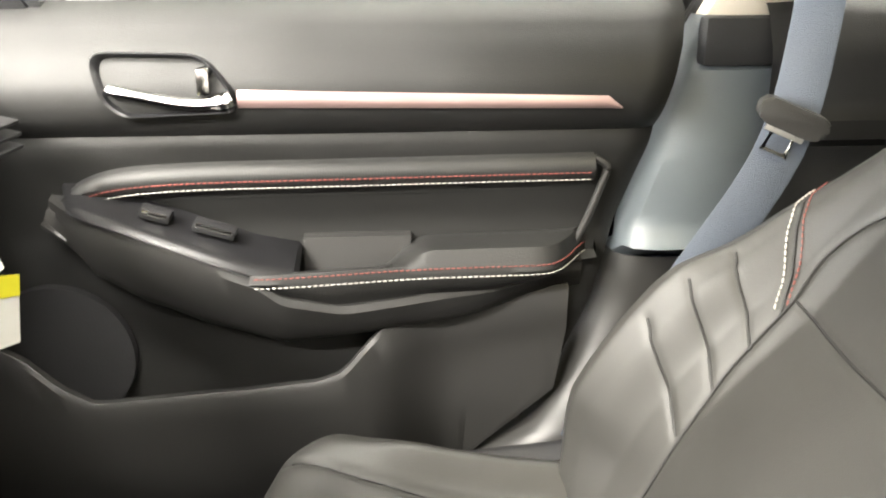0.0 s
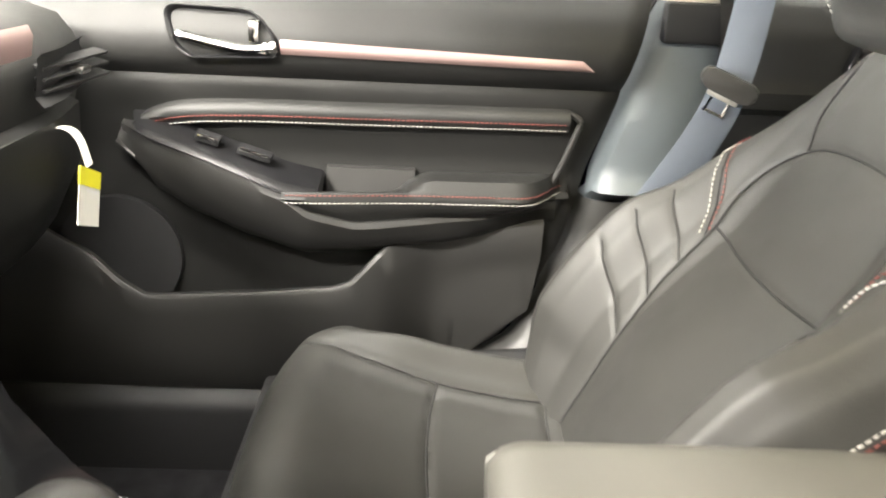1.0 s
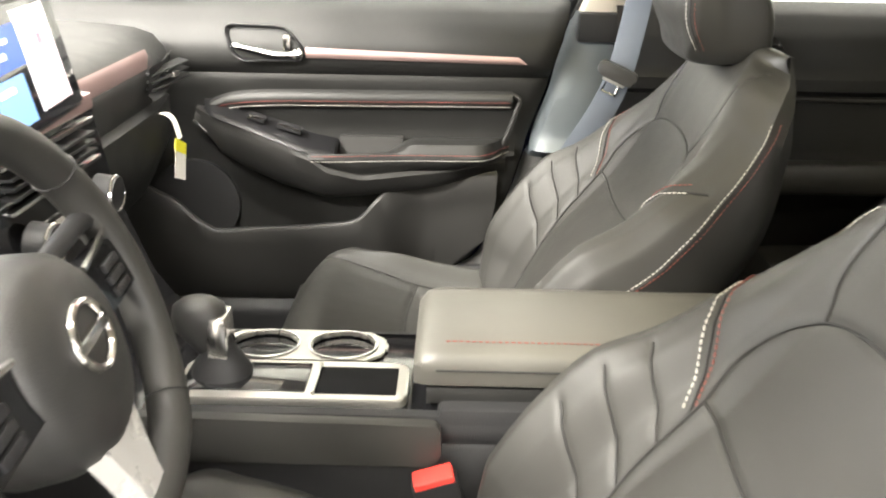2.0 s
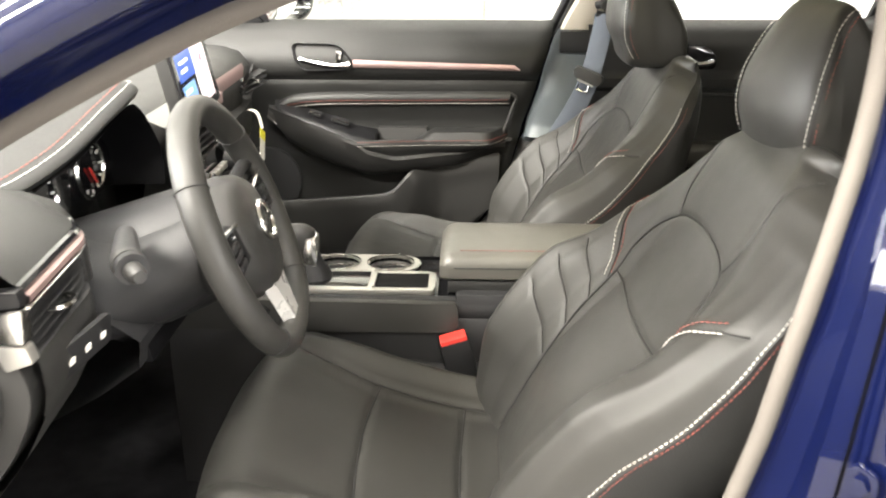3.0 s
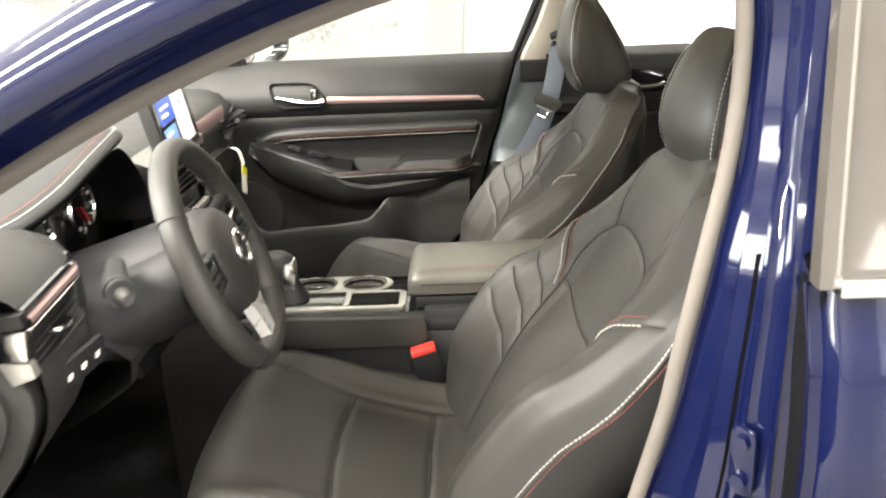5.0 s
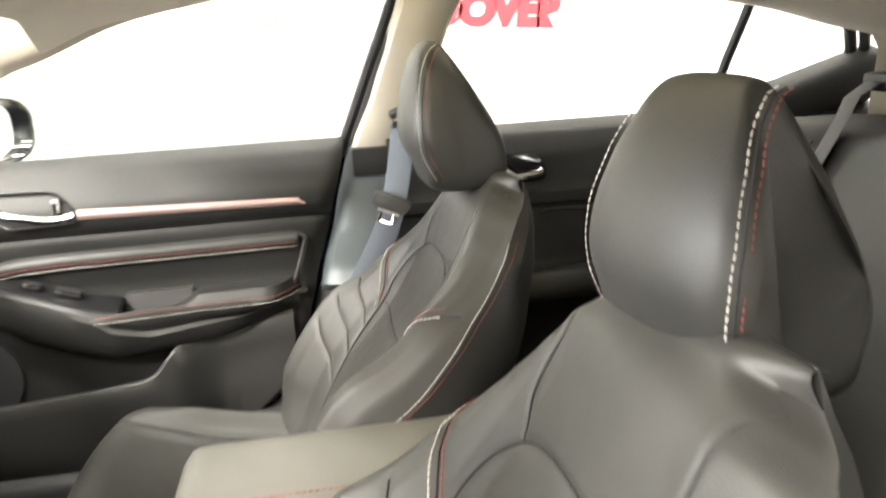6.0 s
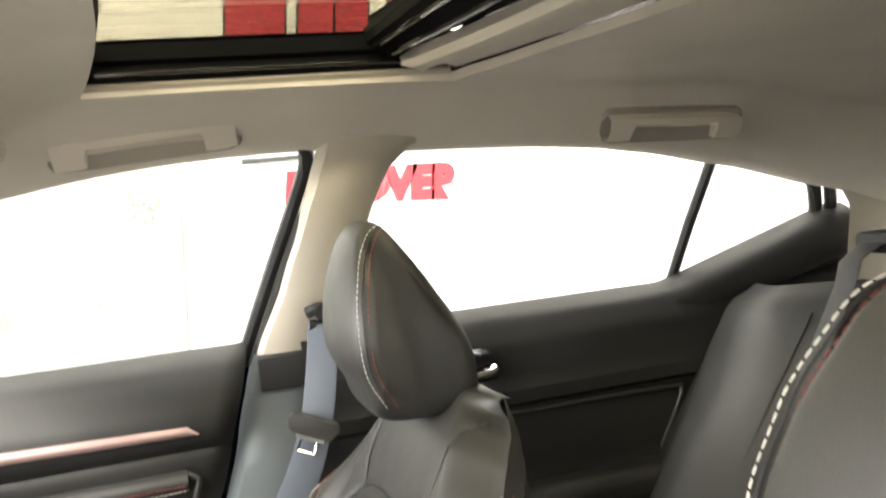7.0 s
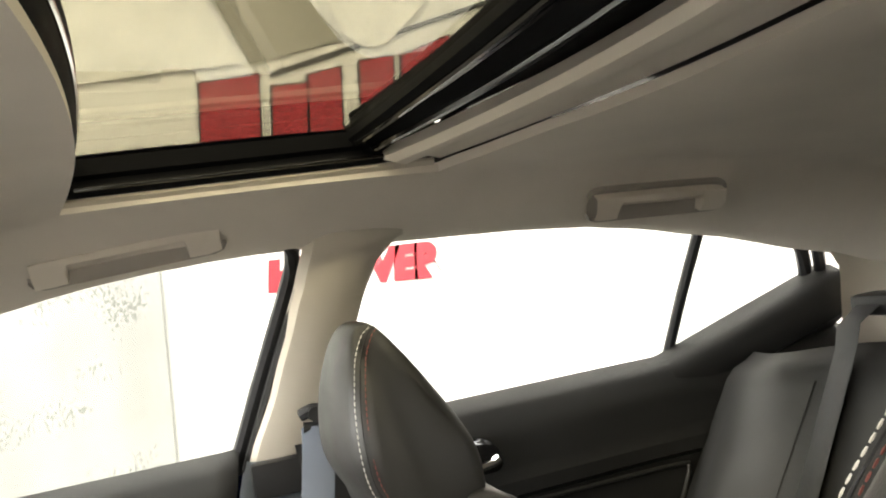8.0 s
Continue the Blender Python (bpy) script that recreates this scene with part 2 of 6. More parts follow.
# opening made up for the front fill
ww = box(-8.2, -8, -7.2, -4.6, 0, 4.8)
box(-8.2, -8, 3.4, YW + 0.2, 0, 4.8, bm=ww)
box(-8.2, -8, -4.6, 3.4, 0, 1.2, bm=ww)
box(-8.2, -8, -4.6, 3.4, 4.0, 4.8, bm=ww)
tagged(bm_ob("wall_west", ww, WALL_P), kind="structure")
# glowing panel added behind the front fill's opening
tagged(bm_ob("backdrop", box(-8.9, -8.8, -6, 5, 0, 5.5), material("pale_front_glow", (0.9, 0.93, 1.0), 0.9, emit=2.5)), kind="structure")
# glowing panel added behind the side fill's opening
tagged(bm_ob("backdrop", box(1.5, 9, -7.9, -7.8, 0, 4.5), material("pale_side_glow", (0.9, 0.92, 0.98), 0.9, emit=2.0)), kind="structure")
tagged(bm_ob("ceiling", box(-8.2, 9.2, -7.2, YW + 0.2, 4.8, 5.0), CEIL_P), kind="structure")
for lx in (-3.6, 0.2, 4.0):
    for ly in (-4.2, -1.4, 1.9):
        lt = thing("ceiling_light", "long white ceiling light panel, switched on", "ceiling light", "ceiling lights", at=(lx, ly, 4.8))
        part("diffuser", box(-1.2, 1.2, -0.25, 0.25, -0.10, -0.09), LAMP_M, lt)
        part("frame", box(-1.24, 1.24, -0.29, 0.29, -0.085, 0.0, 0.01), SILVER, lt)


def stained(colour, name):
    m = material(name, colour, 0.6, mottle=0.22, mottle_size=1.1)
    nt = m.node_tree
    bs = nt.nodes["Principled BSDF"]
    old = bs.inputs["Base Color"].links[0].from_socket
    tc = nt.nodes.new("ShaderNodeTexCoord")
    mp = nt.nodes.new("ShaderNodeMapping")
    mp.inputs["Scale"].default_value = (1, 1, 0.6)
    sp = nt.nodes.new("ShaderNodeTexNoise")
    sp.inputs["Scale"].default_value, sp.inputs["Detail"].default_value = 64, 3
    gate = nt.nodes.new("ShaderNodeTexNoise")
    gate.inputs["Scale"].default_value = 2.2
    mul = nt.nodes.new("ShaderNodeMath")
    mul.operation = "MULTIPLY"
    cut = nt.nodes.new("ShaderNodeMapRange")
    cut.inputs["From Min"].default_value, cut.inputs["From Max"].default_value = 0.30, 0.36
    cut.inputs["To Min"].default_value, cut.inputs["To Max"].default_value = 1.0, 0.55
    sc = nt.nodes.new("ShaderNodeVectorMath")
    sc.operation = "SCALE"
    nt.links.new(tc.outputs["Object"], mp.inputs["Vector"])
    nt.links.new(mp.outputs["Vector"], sp.inputs["Vector"])
    nt.links.new(tc.outputs["Object"], gate.inputs["Vector"])
    nt.links.new(sp.outputs["Fac"], mul.inputs[0])
    nt.links.new(gate.outputs["Fac"], mul.inputs[1])
    nt.links.new(mul.outputs[0], cut.inputs["Value"])
    nt.links.new(old, sc.inputs[0])
    nt.links.new(cut.outputs["Result"], sc.inputs["Scale"])
    nt.links.new(sc.outputs["Vector"], bs.inputs["Base Color"])
    return m


SPOTTED = (stained((0.29, 0.286, 0.27), "stained_grey_sheet"), stained((0.46, 0.455, 0.43), "stained_white_sheet"))
for x0, x1, mt, dy in ((-4.2, 0.14, SPOTTED[0], 0.0), (0.12, 0.62, SPOTTED[1], -0.03)):
    ps = thing("wall_sheet", "stained plastic sheet hung on the pale wall", "sheet")
    part("sheet", sheet(lambda u, v: (u + 0.06 * (v - 0.3), YW - 0.05 - dy + 0.015 * math.sin(u * 5) + 0.006 * math.sin(u * 17 + v), v), span(x0, x1, max(12, int(20 * (x1 - x0)))), span(0.05, 1.60, 12), 0.004), mt, ps)
    part("hem", box(x0 + 0.08, x1 + 0.06, YW - 0.085 - dy, YW - 0.06 - dy, 1.59, 1.62, 0.005), SILVER, ps)
for outline in ([(-1.3, 2.64), (-0.17, 2.66), (0.40, 2.70), (0.89, 2.72), (0.73, 3.155), (0.60, 4.5), (-1.3, 4.5)], [(1.45, 4.5), (1.515, 3.116), (1.60, 2.88), (1.70, 2.785), (1.79, 2.765), (1.89, 2.79), (2.05, 2.92), (2.232, 3.08), (2.5, 4.5)]):
    pb = thing("wall_banner", "white cloth sheet hung high on the pale wall", "sheet")
    part("sheet", prism(rounded(outline, 0.03, 3), "y", YW - 0.05, YW - 0.042), PAPER, pb)
bm_h = thing("wall_beam", "slanted grey-beige beam fixed high on the wall", "beam")
part("beam", prism([(0.80, 3.15), (0.96, 2.72), (1.60, 2.84), (1.38, 3.15), (1.2, 4.4), (0.7, 4.4)], "y", YW - 0.03, YW - 0.012), material("beige_beam_paint", (0.36, 0.345, 0.30), 0.7, mottle=0.08, mottle_size=2.0), bm_h)
rl = thing("wall_rail", "thin grey rail fixed along the pale wall", "rail")
part("bar", box(0.6, 8.5, YW - 0.05, YW - 0.01, 1.515, 1.545, 0.005), GREYPL, rl)


# ---- car shell ----
TOP = [(-0.45, 1.06), (-0.25, 1.155), (-0.066, 1.219), (0.025, 1.246), (0.11, 1.261), (0.20, 1.269), (0.30, 1.273), (0.37, 1.272), (0.58, 1.260), (0.707, 1.253), (0.822, 1.243), (0.915, 1.228), (1.04, 1.200), (1.258, 1.143), (1.6, 1.02)]
MID = [(-0.45, 1.13), (-0.25, 1.22), (-0.1, 1.30), (0.1, 1.350), (0.5, 1.348), (0.9, 1.328), (1.25, 1.285), (1.6, 1.18)]
SIDE = [(0.0, 1.0), (0.3, 0.95), (0.44, 0.86), (0.472, 0.81), (0.484, 0.73), (0.52, 0.46), (0.56, 0.22), (0.59, 0.05), (0.605, 0.0), (0.63, -0.02)]
HX0, HX1, HY = 0.122, 0.555, 0.462


def roof_z(x, y):
    t = table(TOP, x)
    return t + (table(MID, x) - t) * table(SIDE, abs(y) - 0.06 * smooth01((0.12 - x) / 0.25))


def headliner():
    xs = sorted({x for x in span(-0.2, 1.6, 46) if not HX1 < x < 0.72} | {HX0, HX1})
    ys = sorted(set(span(-0.63, 0.63, 85)) | {-HY, HY})
    bm = bmesh.new()
    vs = {(i, j): bm.verts.new((x, y, roof_z(x, y))) for i, x in enumerate(xs) for j, y in enumerate(ys)}
    for i in range(len(xs) - 1):
        for j in range(len(ys) - 1):
            if not (HX0 - 1e-6 <= xs[i] < HX1 - 1e-6 and -HY - 1e-6 <= ys[j] < HY - 1e-6):
                bm.faces.new((vs[i, j], vs[i + 1, j], vs[i + 1, j + 1], vs[i, j + 1]))
    for (i, j), v in vs.items():
        if abs(xs[i] - HX1) < 1e-6 and abs(ys[j]) <= HY:
            v.co.x += 0.14 * (1 - (ys[j] / HY) ** 2)
        if abs(xs[i] - HX0) < 1e-6 and abs(ys[j]) <= HY:
            v.co.x += 0.052 * (1 - (ys[j] / HY) ** 2)
    for v in [v for v in bm.verts if not v.link_faces]:
        bm.verts.remove(v)
    bmesh.ops.recalc_face_normals(bm, faces=bm.faces)
    bmesh.ops.solidify(bm, geom=bm.faces[:], thickness=0.012)
    return bm


tagged(bm_ob("headliner", headliner(), ROOF), "greige cloth headliner of the car roof", "ceiling", kind="structure")


def roof_skin():
    bm = sheet(lambda u, v: (v, u, roof_z(v, u) + 0.055 - 0.02 * abs(u)), span(-0.66, -0.45, 5), span(-0.2, 1.6, 30), 0.002)
    sheet(lambda u, v: (v, u, roof_z(v, u) + 0.055 - 0.02 * abs(u)), span(0.45, 0.66, 5), span(-0.2, 1.6, 30), 0, bm)
    sheet(lambda u, v: (v, u, roof_z(v, u) + 0.055 - 0.02 * abs(u)), span(-0.45, 0.45, 15), span(0.56, 1.6, 20), 0, bm)
    return sheet(lambda u, v: (v, u, roof_z(v, u) + 0.055 - 0.02 * abs(u)), span(-0.45, 0.45, 15), span(-0.2, 0.1, 6), 0, bm)


tagged(bm_ob("roof_panel", roof_skin(), BLUE), "deep blue painted steel roof panel", "roof", kind="structure")

# floor pan, tunnel and sills
tagged(bm_ob("car_floor", box(-1.25, 1.3, -0.70, 0.70, 0.24, 0.275, 0.01), CARPET), "black carpeted car floor", "floor", kind="structure")
tagged(bm_ob("bulkhead", sheet(lambda u, v: (-0.95 - 0.35 * smooth01((v - 0.27) / 0.5), u, v), span(-0.72, 0.72, 8), span(0.26, 1.0, 10), 0.01), CARPET), "black carpeted footwell bulkhead", "bulkhead", kind="structure")


def footwell_light_stop(sy):
    return prism(rounded([(-1.30, 0.24), (-0.60, 0.24), (-0.66, 0.50), (-0.63, 0.88), (-1.30, 0.99)], 0.02), "y", min(sy * 0.655, sy * 0.74), max(sy * 0.655, sy * 0.74))


# unseen panels added to keep front light from under the dash
for sy in (-1, 1):
    tagged(bm_ob("footwell_light_stop", footwell_light_stop(sy), HARD), "black footwell side panel, added to stop front light", "side panel", kind="structure")
wind = thing("windscreen", "sloping front windscreen glass", "windscreen", kind="structure")
wp = part("pane", sheet(lambda u, v: (-0.21 - 0.74 * v - 0.08 * (1 - (u / 0.6) ** 2), u * (1 + 0.12 * v), 1.285 - 0.31 * v + 0.03 * (1 - (u / 0.6) ** 2) * (1 - v)), span(-0.60, 0.60, 12), span(0, 1, 8)), GLASS, wind)
wp.visible_shadow = False


def sill(sy):
    return prism(rounded([(sy * 0.66, 0.25), (sy * 0.80, 0.25), (sy * 0.80, 0.40), (sy * 0.70, 0.415), (sy * 0.66, 0.385)], 0.015), "x", -1.1, 1.35)


tagged(bm_ob("sill_trim", sill(1), HARD), "black plastic door sill trim", "sill", kind="structure")
tagged(bm_ob("sill_trim", sill(-1), HARD), "black plastic door sill trim", "sill", kind="structure")


def side_y(z):
    """The inner face of the side glass."""
    return 0.768 - (z - 0.985) * 0.58


# upper and lower trim of the far middle pillar
def pillar_upper(sy=1):
    f = [(0.965, 0.292, 0.42), (1.08, 0.337, 0.452), (1.16, 0.364, 0.474), (1.22, 0.384, 0.496), (1.25, 0.394, 0.525), (1.275, 0.40, 0.60)]
    rows = []
    for z in span(0.965, 1.275, 14):
        a, b = table(f, z)
        y = sy * (side_y(z) - 0.035)
        rows.append([(a, y + sy * 0.03, z), (a + 0.012, y + sy * 0.008, z), (a + 0.03, y, z), (a + (b - a) * 0.5, y - sy * 0.004, z), (b - 0.03, y, z), (b - 0.01, y + sy * 0.008, z), (b, y + sy * 0.04, z)])
    return loft(rows)


tagged(bm_ob("pillar_trim_upper", pillar_upper(), CREAM), "cream cloth-grained upper middle pillar trim", "pillar trim", kind="structure")

def far_pillar():
    rows = []
    for x in span(-0.40, 0.06, 18):
        z = table([(-0.78, 0.90), (-0.62, 0.978)] + TOP, x)
        y = side_y(z)
        rows.append([(x, y + dy, z + dz) for dy, dz in ((0.012, -0.004), (-0.012, 0.002), (-0.028, 0.016), (-0.044, 0.040), (-0.055, 0.075))])
    return loft(rows)


tagged(bm_ob("pillar_trim_front", far_pillar(), CREAM), "cream cloth-grained front pillar trim", "pillar trim", kind="structure")
REAR_EDGE = [(0.25, -0.12), (0.36, -0.06), (0.42, 0.0), (0.45, 0.056), (0.49, 0.118), (0.557, 0.158), (0.653, 0.194), (0.717, 0.211), (0.848, 0.250), (0.978, 0.287), (1.0, 0.295)]


def pillar_lower():
    rows = []
    for z in span(0.695, 0.968, 30):
        a = table(REAR_EDGE, z) + 0.004
        w = 0.15 - 0.035 * smooth01((z - 0.78) / 0.17)
        y = 0.712 + 0.016 * smooth01((z - 0.80) / 0.16) - 0.014 * math.exp(-((z - 0.716) / 0.012) ** 2) + 0.02 * smooth01((0.712 - z) / 0.016)
        if z > 0.918:
            y += 0.012
        rows.append([(a + 0.002, y + 0.05, z), (a + 0.005, y + 0.016, z), (a + 0.014, y + 0.003, z), (a + 0.04, y - 0.004, z), (a + w * 0.7, y - 0.004, z), (a + w * 0.95, y + 0.004, z), (a + w + 0.15, y + 0.03, z)])
    return loft(rows)


def pillar_base():
    """The dark foot of the pillar that sweeps forward into the sill."""
    rows = []
    for z in span(0.36, 0.697, 26):
        a = table(REAR_EDGE, z) + 0.004
        y = 0.722 - 0.045 * smooth01((0.66 - z) / 0.22)
        rows.append([(a, y + 0.05, z), (a + 0.006, y + 0.014, z), (a + 0.018, y + 0.002, z), (a + 0.045, y - 0.006, z), (a + 0.10, y, z), (0.34, y + 0.012, z), (0.44, y + 0.04, z)])
    return loft(rows)


tagged(bm_ob("pillar_trim_base", pillar_base(), GREYPL), "dark grey plastic foot of the middle pillar", "pillar trim", kind="structure")
tagged(bm_ob("pillar_trim_lower", pillar_lower(), PILLAR), "blue-grey plastic lower middle pillar trim", "pillar trim", kind="structure")
tagged(bm_ob("pillar_trim_cap", box(0.293, 0.45, 0.715, 0.742, 0.916, 0.968, 0.006), HARD), "dark plastic belt guide cap on the pillar", "pillar trim", kind="structure")


# side glass and frames of the passenger side
def window_pane(outline, sy):
    bm = bmesh.new()
    bm.faces.new([bm.verts.new((x, sy * (side_y(z) + 0.02), z)) for x, z in outline])
    return solid(bm, 0.004)


FRONT_WIN = [(-0.62, 0.978), (0.284, 0.977), (0.328, 1.105), (0.365, 1.20), (0.378, 1.24), (0.368, 1.270), (0.20, 1.269), (0.11, 1.261), (0.025, 1.246), (-0.066, 1.219), (-0.25, 1.155), (-0.45, 1.06)]
REAR_WIN = [(0.43, 0.985), (1.035, 0.988), (1.055, 1.195), (0.915, 1.226), (0.822, 1.241), (0.707, 1.251), (0.582, 1.258), (0.532, 1.254), (0.502, 1.215), (0.485, 1.13)]
QUARTER = [(1.043, 0.990), (1.292, 1.084), (1.279, 1.112), (1.256, 1.142), (1.062, 1.195)]


def frame_line(pts, r, sy, off=0.012, flat=1.0):
    return tube([(x, sy * (side_y(z) + off), z) for x, z in pts], r, 8, flat=flat)


def window(name, pts, sy, mat=None):
    w = thing(name, "side window with dark rubber frame, closed", "window", kind="structure")
    pane = part("pane", window_pane(pts, sy), GLASS, w, smooth=0)
    pane.visible_shadow = False
    return w


w1 = window("window_1", FRONT_WIN, 1)
FRAME_1 = [(p.x, p.y) for p in smooth_path([(0.276, 0.95, 0), (0.288, 0.985, 0), (0.335, 1.11, 0), (0.372, 1.205, 0), (0.384, 1.245, 0), (0.374, 1.270, 0), (0.30, 1.282, 0)], 5)]
part("window_frame", frame_line(FRAME_1, 0.011, 1), RUBBER, w1)
part("outer_frame", frame_line([(x + 0.016, z) for x, z in FRAME_1[:21]], 0.008, 1, -0.004), GREYPL, w1)
w2 = window("window_2", REAR_WIN, 1)
part("divider_bar", frame_line([(1.033, 0.975), (1.042, 1.09), (1.056, 1.205)], 0.0095, 1, 0.008), RUBBER, w2)
w3 = window("window_3", QUARTER, 1)
CORNER = smooth_path([(1.304, 1.02, 0), (1.304, 1.075, 0), (1.290, 1.112, 0), (1.266, 1.144, 0), (1.21, 1.162, 0)], 5)
part("window_frame", frame_line([(p.x, p.y) for p in CORNER], 0.012, 1, 0.0), RUBBER, w3)
part("outer_seal", frame_line([(p.x + 0.018, p.y + 0.004) for p in CORNER[:16]], 0.011, 1, -0.016), SATIN, w3)


# quarter trim behind the far rear door
def quarter_trim():
    rows = []
    for z in span(0.86, 1.225, 18):
        xf = table([(0.86, 1.32), (1.09, 1.302), (1.15, 1.258), (1.18, 1.17), (1.225, 0.98)], z)
        rows.append([(xf + (1.62 - xf) * t, 0.648 - 0.25 * (z - 1.0) - 0.42 * (xf + (1.62 - xf) * t - 1.3) * smooth01(t * 2), z) for t in span(0, 1, 14)])
    return loft(rows)


tagged(bm_ob("quarter_trim", quarter_trim(), CREAM), "cream cloth-grained rear pillar trim", "pillar trim", kind="structure")


# closed rear end behind the bench: unseen, added to keep rear light out
tagged(bm_ob("rear_light_stop", box(1.64, 1.68, -0.72, 0.72, 0.24, 1.02, 0.01), HARD), "unseen dark panel added behind the rear bench to stop light", "panel", kind="structure")
rw = thing("rear_window", "sloping rear window, made dark to hold back light", "window", kind="structure")
part("pane", sheet(lambda u, v: (1.58 + 0.10 * v, u, 1.20 - 0.20 * v), span(-0.64, 0.64, 6), span(0, 1, 4), 0.004), DIM_GLASS, rw)

# ---- near side body in blue ----
OPEN = [(-0.505, -0.715, 0.40), (-0.511, -0.715, 0.51), (-0.509, -0.712, 0.637), (-0.494, -0.71, 0.768), (-0.475, -0.708, 0.864), (-0.455, -0.706, 0.925), (-0.425, -0.702, 0.975), (-0.28, -0.678, 1.064), (-0.12, -0.656, 1.143), (0.06, -0.636, 1.207), (0.25, -0.625, 1.247), (0.37, -0.620, 1.260)]
open_line = smooth_path(OPEN, 6)
near = thing("car_body", "deep blue painted car body with the front door opening", "car body", kind="structure")
part("front_pillar", loft([[p + Vector(q) for q in ((-0.006, 0.02, 0.012), (-0.006, -0.004, 0.006), (0, -0.03, 0.006), (0, -0.036, 0.022), (0, -0.062, 0.026), (0, -0.074, 0.045), (0, -0.055, 0.082), (0, 0.0, 0.105))] for p in open_line[30:]]), BLUE, near, smooth=80)
part("hinge_pillar", loft([[p + Vector(q) for q in ((-0.006, 0.02, 0.0), (-0.008, -0.006, 0.0), (-0.02, -0.03, 0.0), (-0.05, -0.036, 0), (-0.06, -0.07, 0), (-0.10, -0.085, 0))] for p in open_line[:35]]), BLUE, near, "deep blue front door hinge pillar")
part("door_seal", tube(open_line, 0.010, 10, flat=1.2), SEAL, near, "grey flocked rubber door seal")
part("front_pillar_trim", loft([[p + Vector(q) for q in ((0, 0.008, 0.004), (0, 0.022, 0.008), (0, 0.034, 0.022), (0, 0.04, 0.055))] for p in open_line[34:64]]), CREAM, near, "cream front pillar trim")

SEAL_B = [(0.33, 0.06, -0.735), (0.40, 0.15, -0.732), (0.53, 0.25, -0.728), (0.659, 0.292, -0.722), (0.705, 0.303, -0.72), (0.805, 0.331, -0.712), (0.859, 0.342, -0.708), (0.955, 0.362, -0.70), (1.065, 0.390, -0.672), (1.168, 0.403, -0.642), (1.27, 0.40, -0.612)]
OUT_B = [(0.33, 0.39, -0.80), (0.59, 0.40, -0.80), (0.837, 0.405, -0.80), (0.975, 0.412, -0.785), (1.065, 0.427, -0.74), (1.175, 0.442, -0.70), (1.28, 0.45, -0.66)]


def middle_pillar():
    rows = []
    for z in span(0.33, 1.28, 50):
        a, b = Vector((*table(SEAL_B, z), z)), Vector((*table(OUT_B, z), z))
        d = b - a
        n = Vector((-d.y, d.x, 0)).normalized() * -1
        row = [a + Vector((0.02, 0.05, 0)), a]
        for k, h in ((0.05, -0.004), (0.09, -0.012), (0.30, -0.013), (0.42, -0.001), (0.455, 0.0025), (0.48, 0.002), (0.66, -0.001), (0.69, 0.001), (0.72, 0.0045), (0.755, 0.0045), (0.785, 0.0), (0.82, -0.002), (0.97, -0.001)):
            row.append(a + d * k + n * h)
        rows.append(row + [b, b + Vector((0.012, -0.004, 0)), b + Vector((0.04, 0.01, 0))])
    return loft(rows)


def hinge_recess():
    rows = []
    for z in span(0.30, 0.985, 30):
        a, q = Vector((*table(SEAL_B, z), z)), Vector((*table(OUT_B, z), z))
        d = q - a
        n = Vector((-d.y, d.x, 0)).normalized() * -1
        rows.append([a + 0.62 * d + n * 0.004, a + 0.66 * d - n * 0.012, a + 0.90 * d - n * 0.012, a + 1.02 * d + n * 0.002])
    return loft(rows)


# black strip paints the shade deep in the door gap
part("hinge_recess", hinge_recess(), BLACK, near, "hinge recess, its deep shade put in black")
# added black block keeps the pale floor from showing through the gap
part("gap_dark_block", box(0.414, 0.462, -0.838, -0.790, 0.26, 0.985, 0.004), BLACK, near, "black block added for the dark of the door gap")
part("middle_pillar", middle_pillar(), BLUE, near, smooth=35)
part("door_seal", tube(smooth_path([(x, y, z) for z, x, y in SEAL_B], 4), 0.0085, 10, up=(0, 1, 0), flat=0.9), SEAL, near, "grey flocked rubber door seal")
part("inner_pillar_trim", loft([[Vector((table(SEAL_B, z)[0] + dx, table(SEAL_B, z)[1] + dy, z)) for dx, dy in ((0.0, 0.006), (0.002, 0.016), (0.02, 0.04), (0.09, 0.07), (0.16, 0.05))] for z in span(0.93, 1.27, 14)]), CREAM, near, "cream middle pillar trim")
part("inner_pillar_base", loft([[Vector((table(SEAL_B, z)[0] + dx, table(SEAL_B, z)[1] + dy, z)) for dx, dy in ((0.0, 0.006), (0.002, 0.018), (0.02, 0.045), (0.09, 0.072), (0.16, 0.052))] for z in span(0.38, 0.928, 20)]), GREYPL, near, "dark plastic lower pillar trim")


# the open driver door, swung out past the hinge pillar
od = thing("driver_door", "open driver door with dark inner trim and blue edge", "car door")
OD = Matrix.Translation((-0.535, -0.815, 0)) @ pose(0, 0, 0, 0, 0, -112)
part("inner_trim", moved(loft([[(x, y0 + dy, z) for dy, z in ((0.0, 0.40), (0.03, 0.45), (0.035, 0.60), (0.05, 0.66), (0.05, 0.71), (0.03, 0.76), (0.035, 0.90), (0.02, 0.955), (-0.01, 0.962), (-0.03, 0.95))] for x, y0 in ((-0.01, 0.055), (0.0, 0.062), (0.03, 0.07), (0.5, 0.07), (0.95, 0.07), (1.0, 0.06))]), OD), GREYPL, od, "grey plastic inner door trim")
part("outer_skin", moved(box(-0.02, 1.05, -0.06, 0.055, 0.32, 0.945, 0.02), OD), BLUE, od)


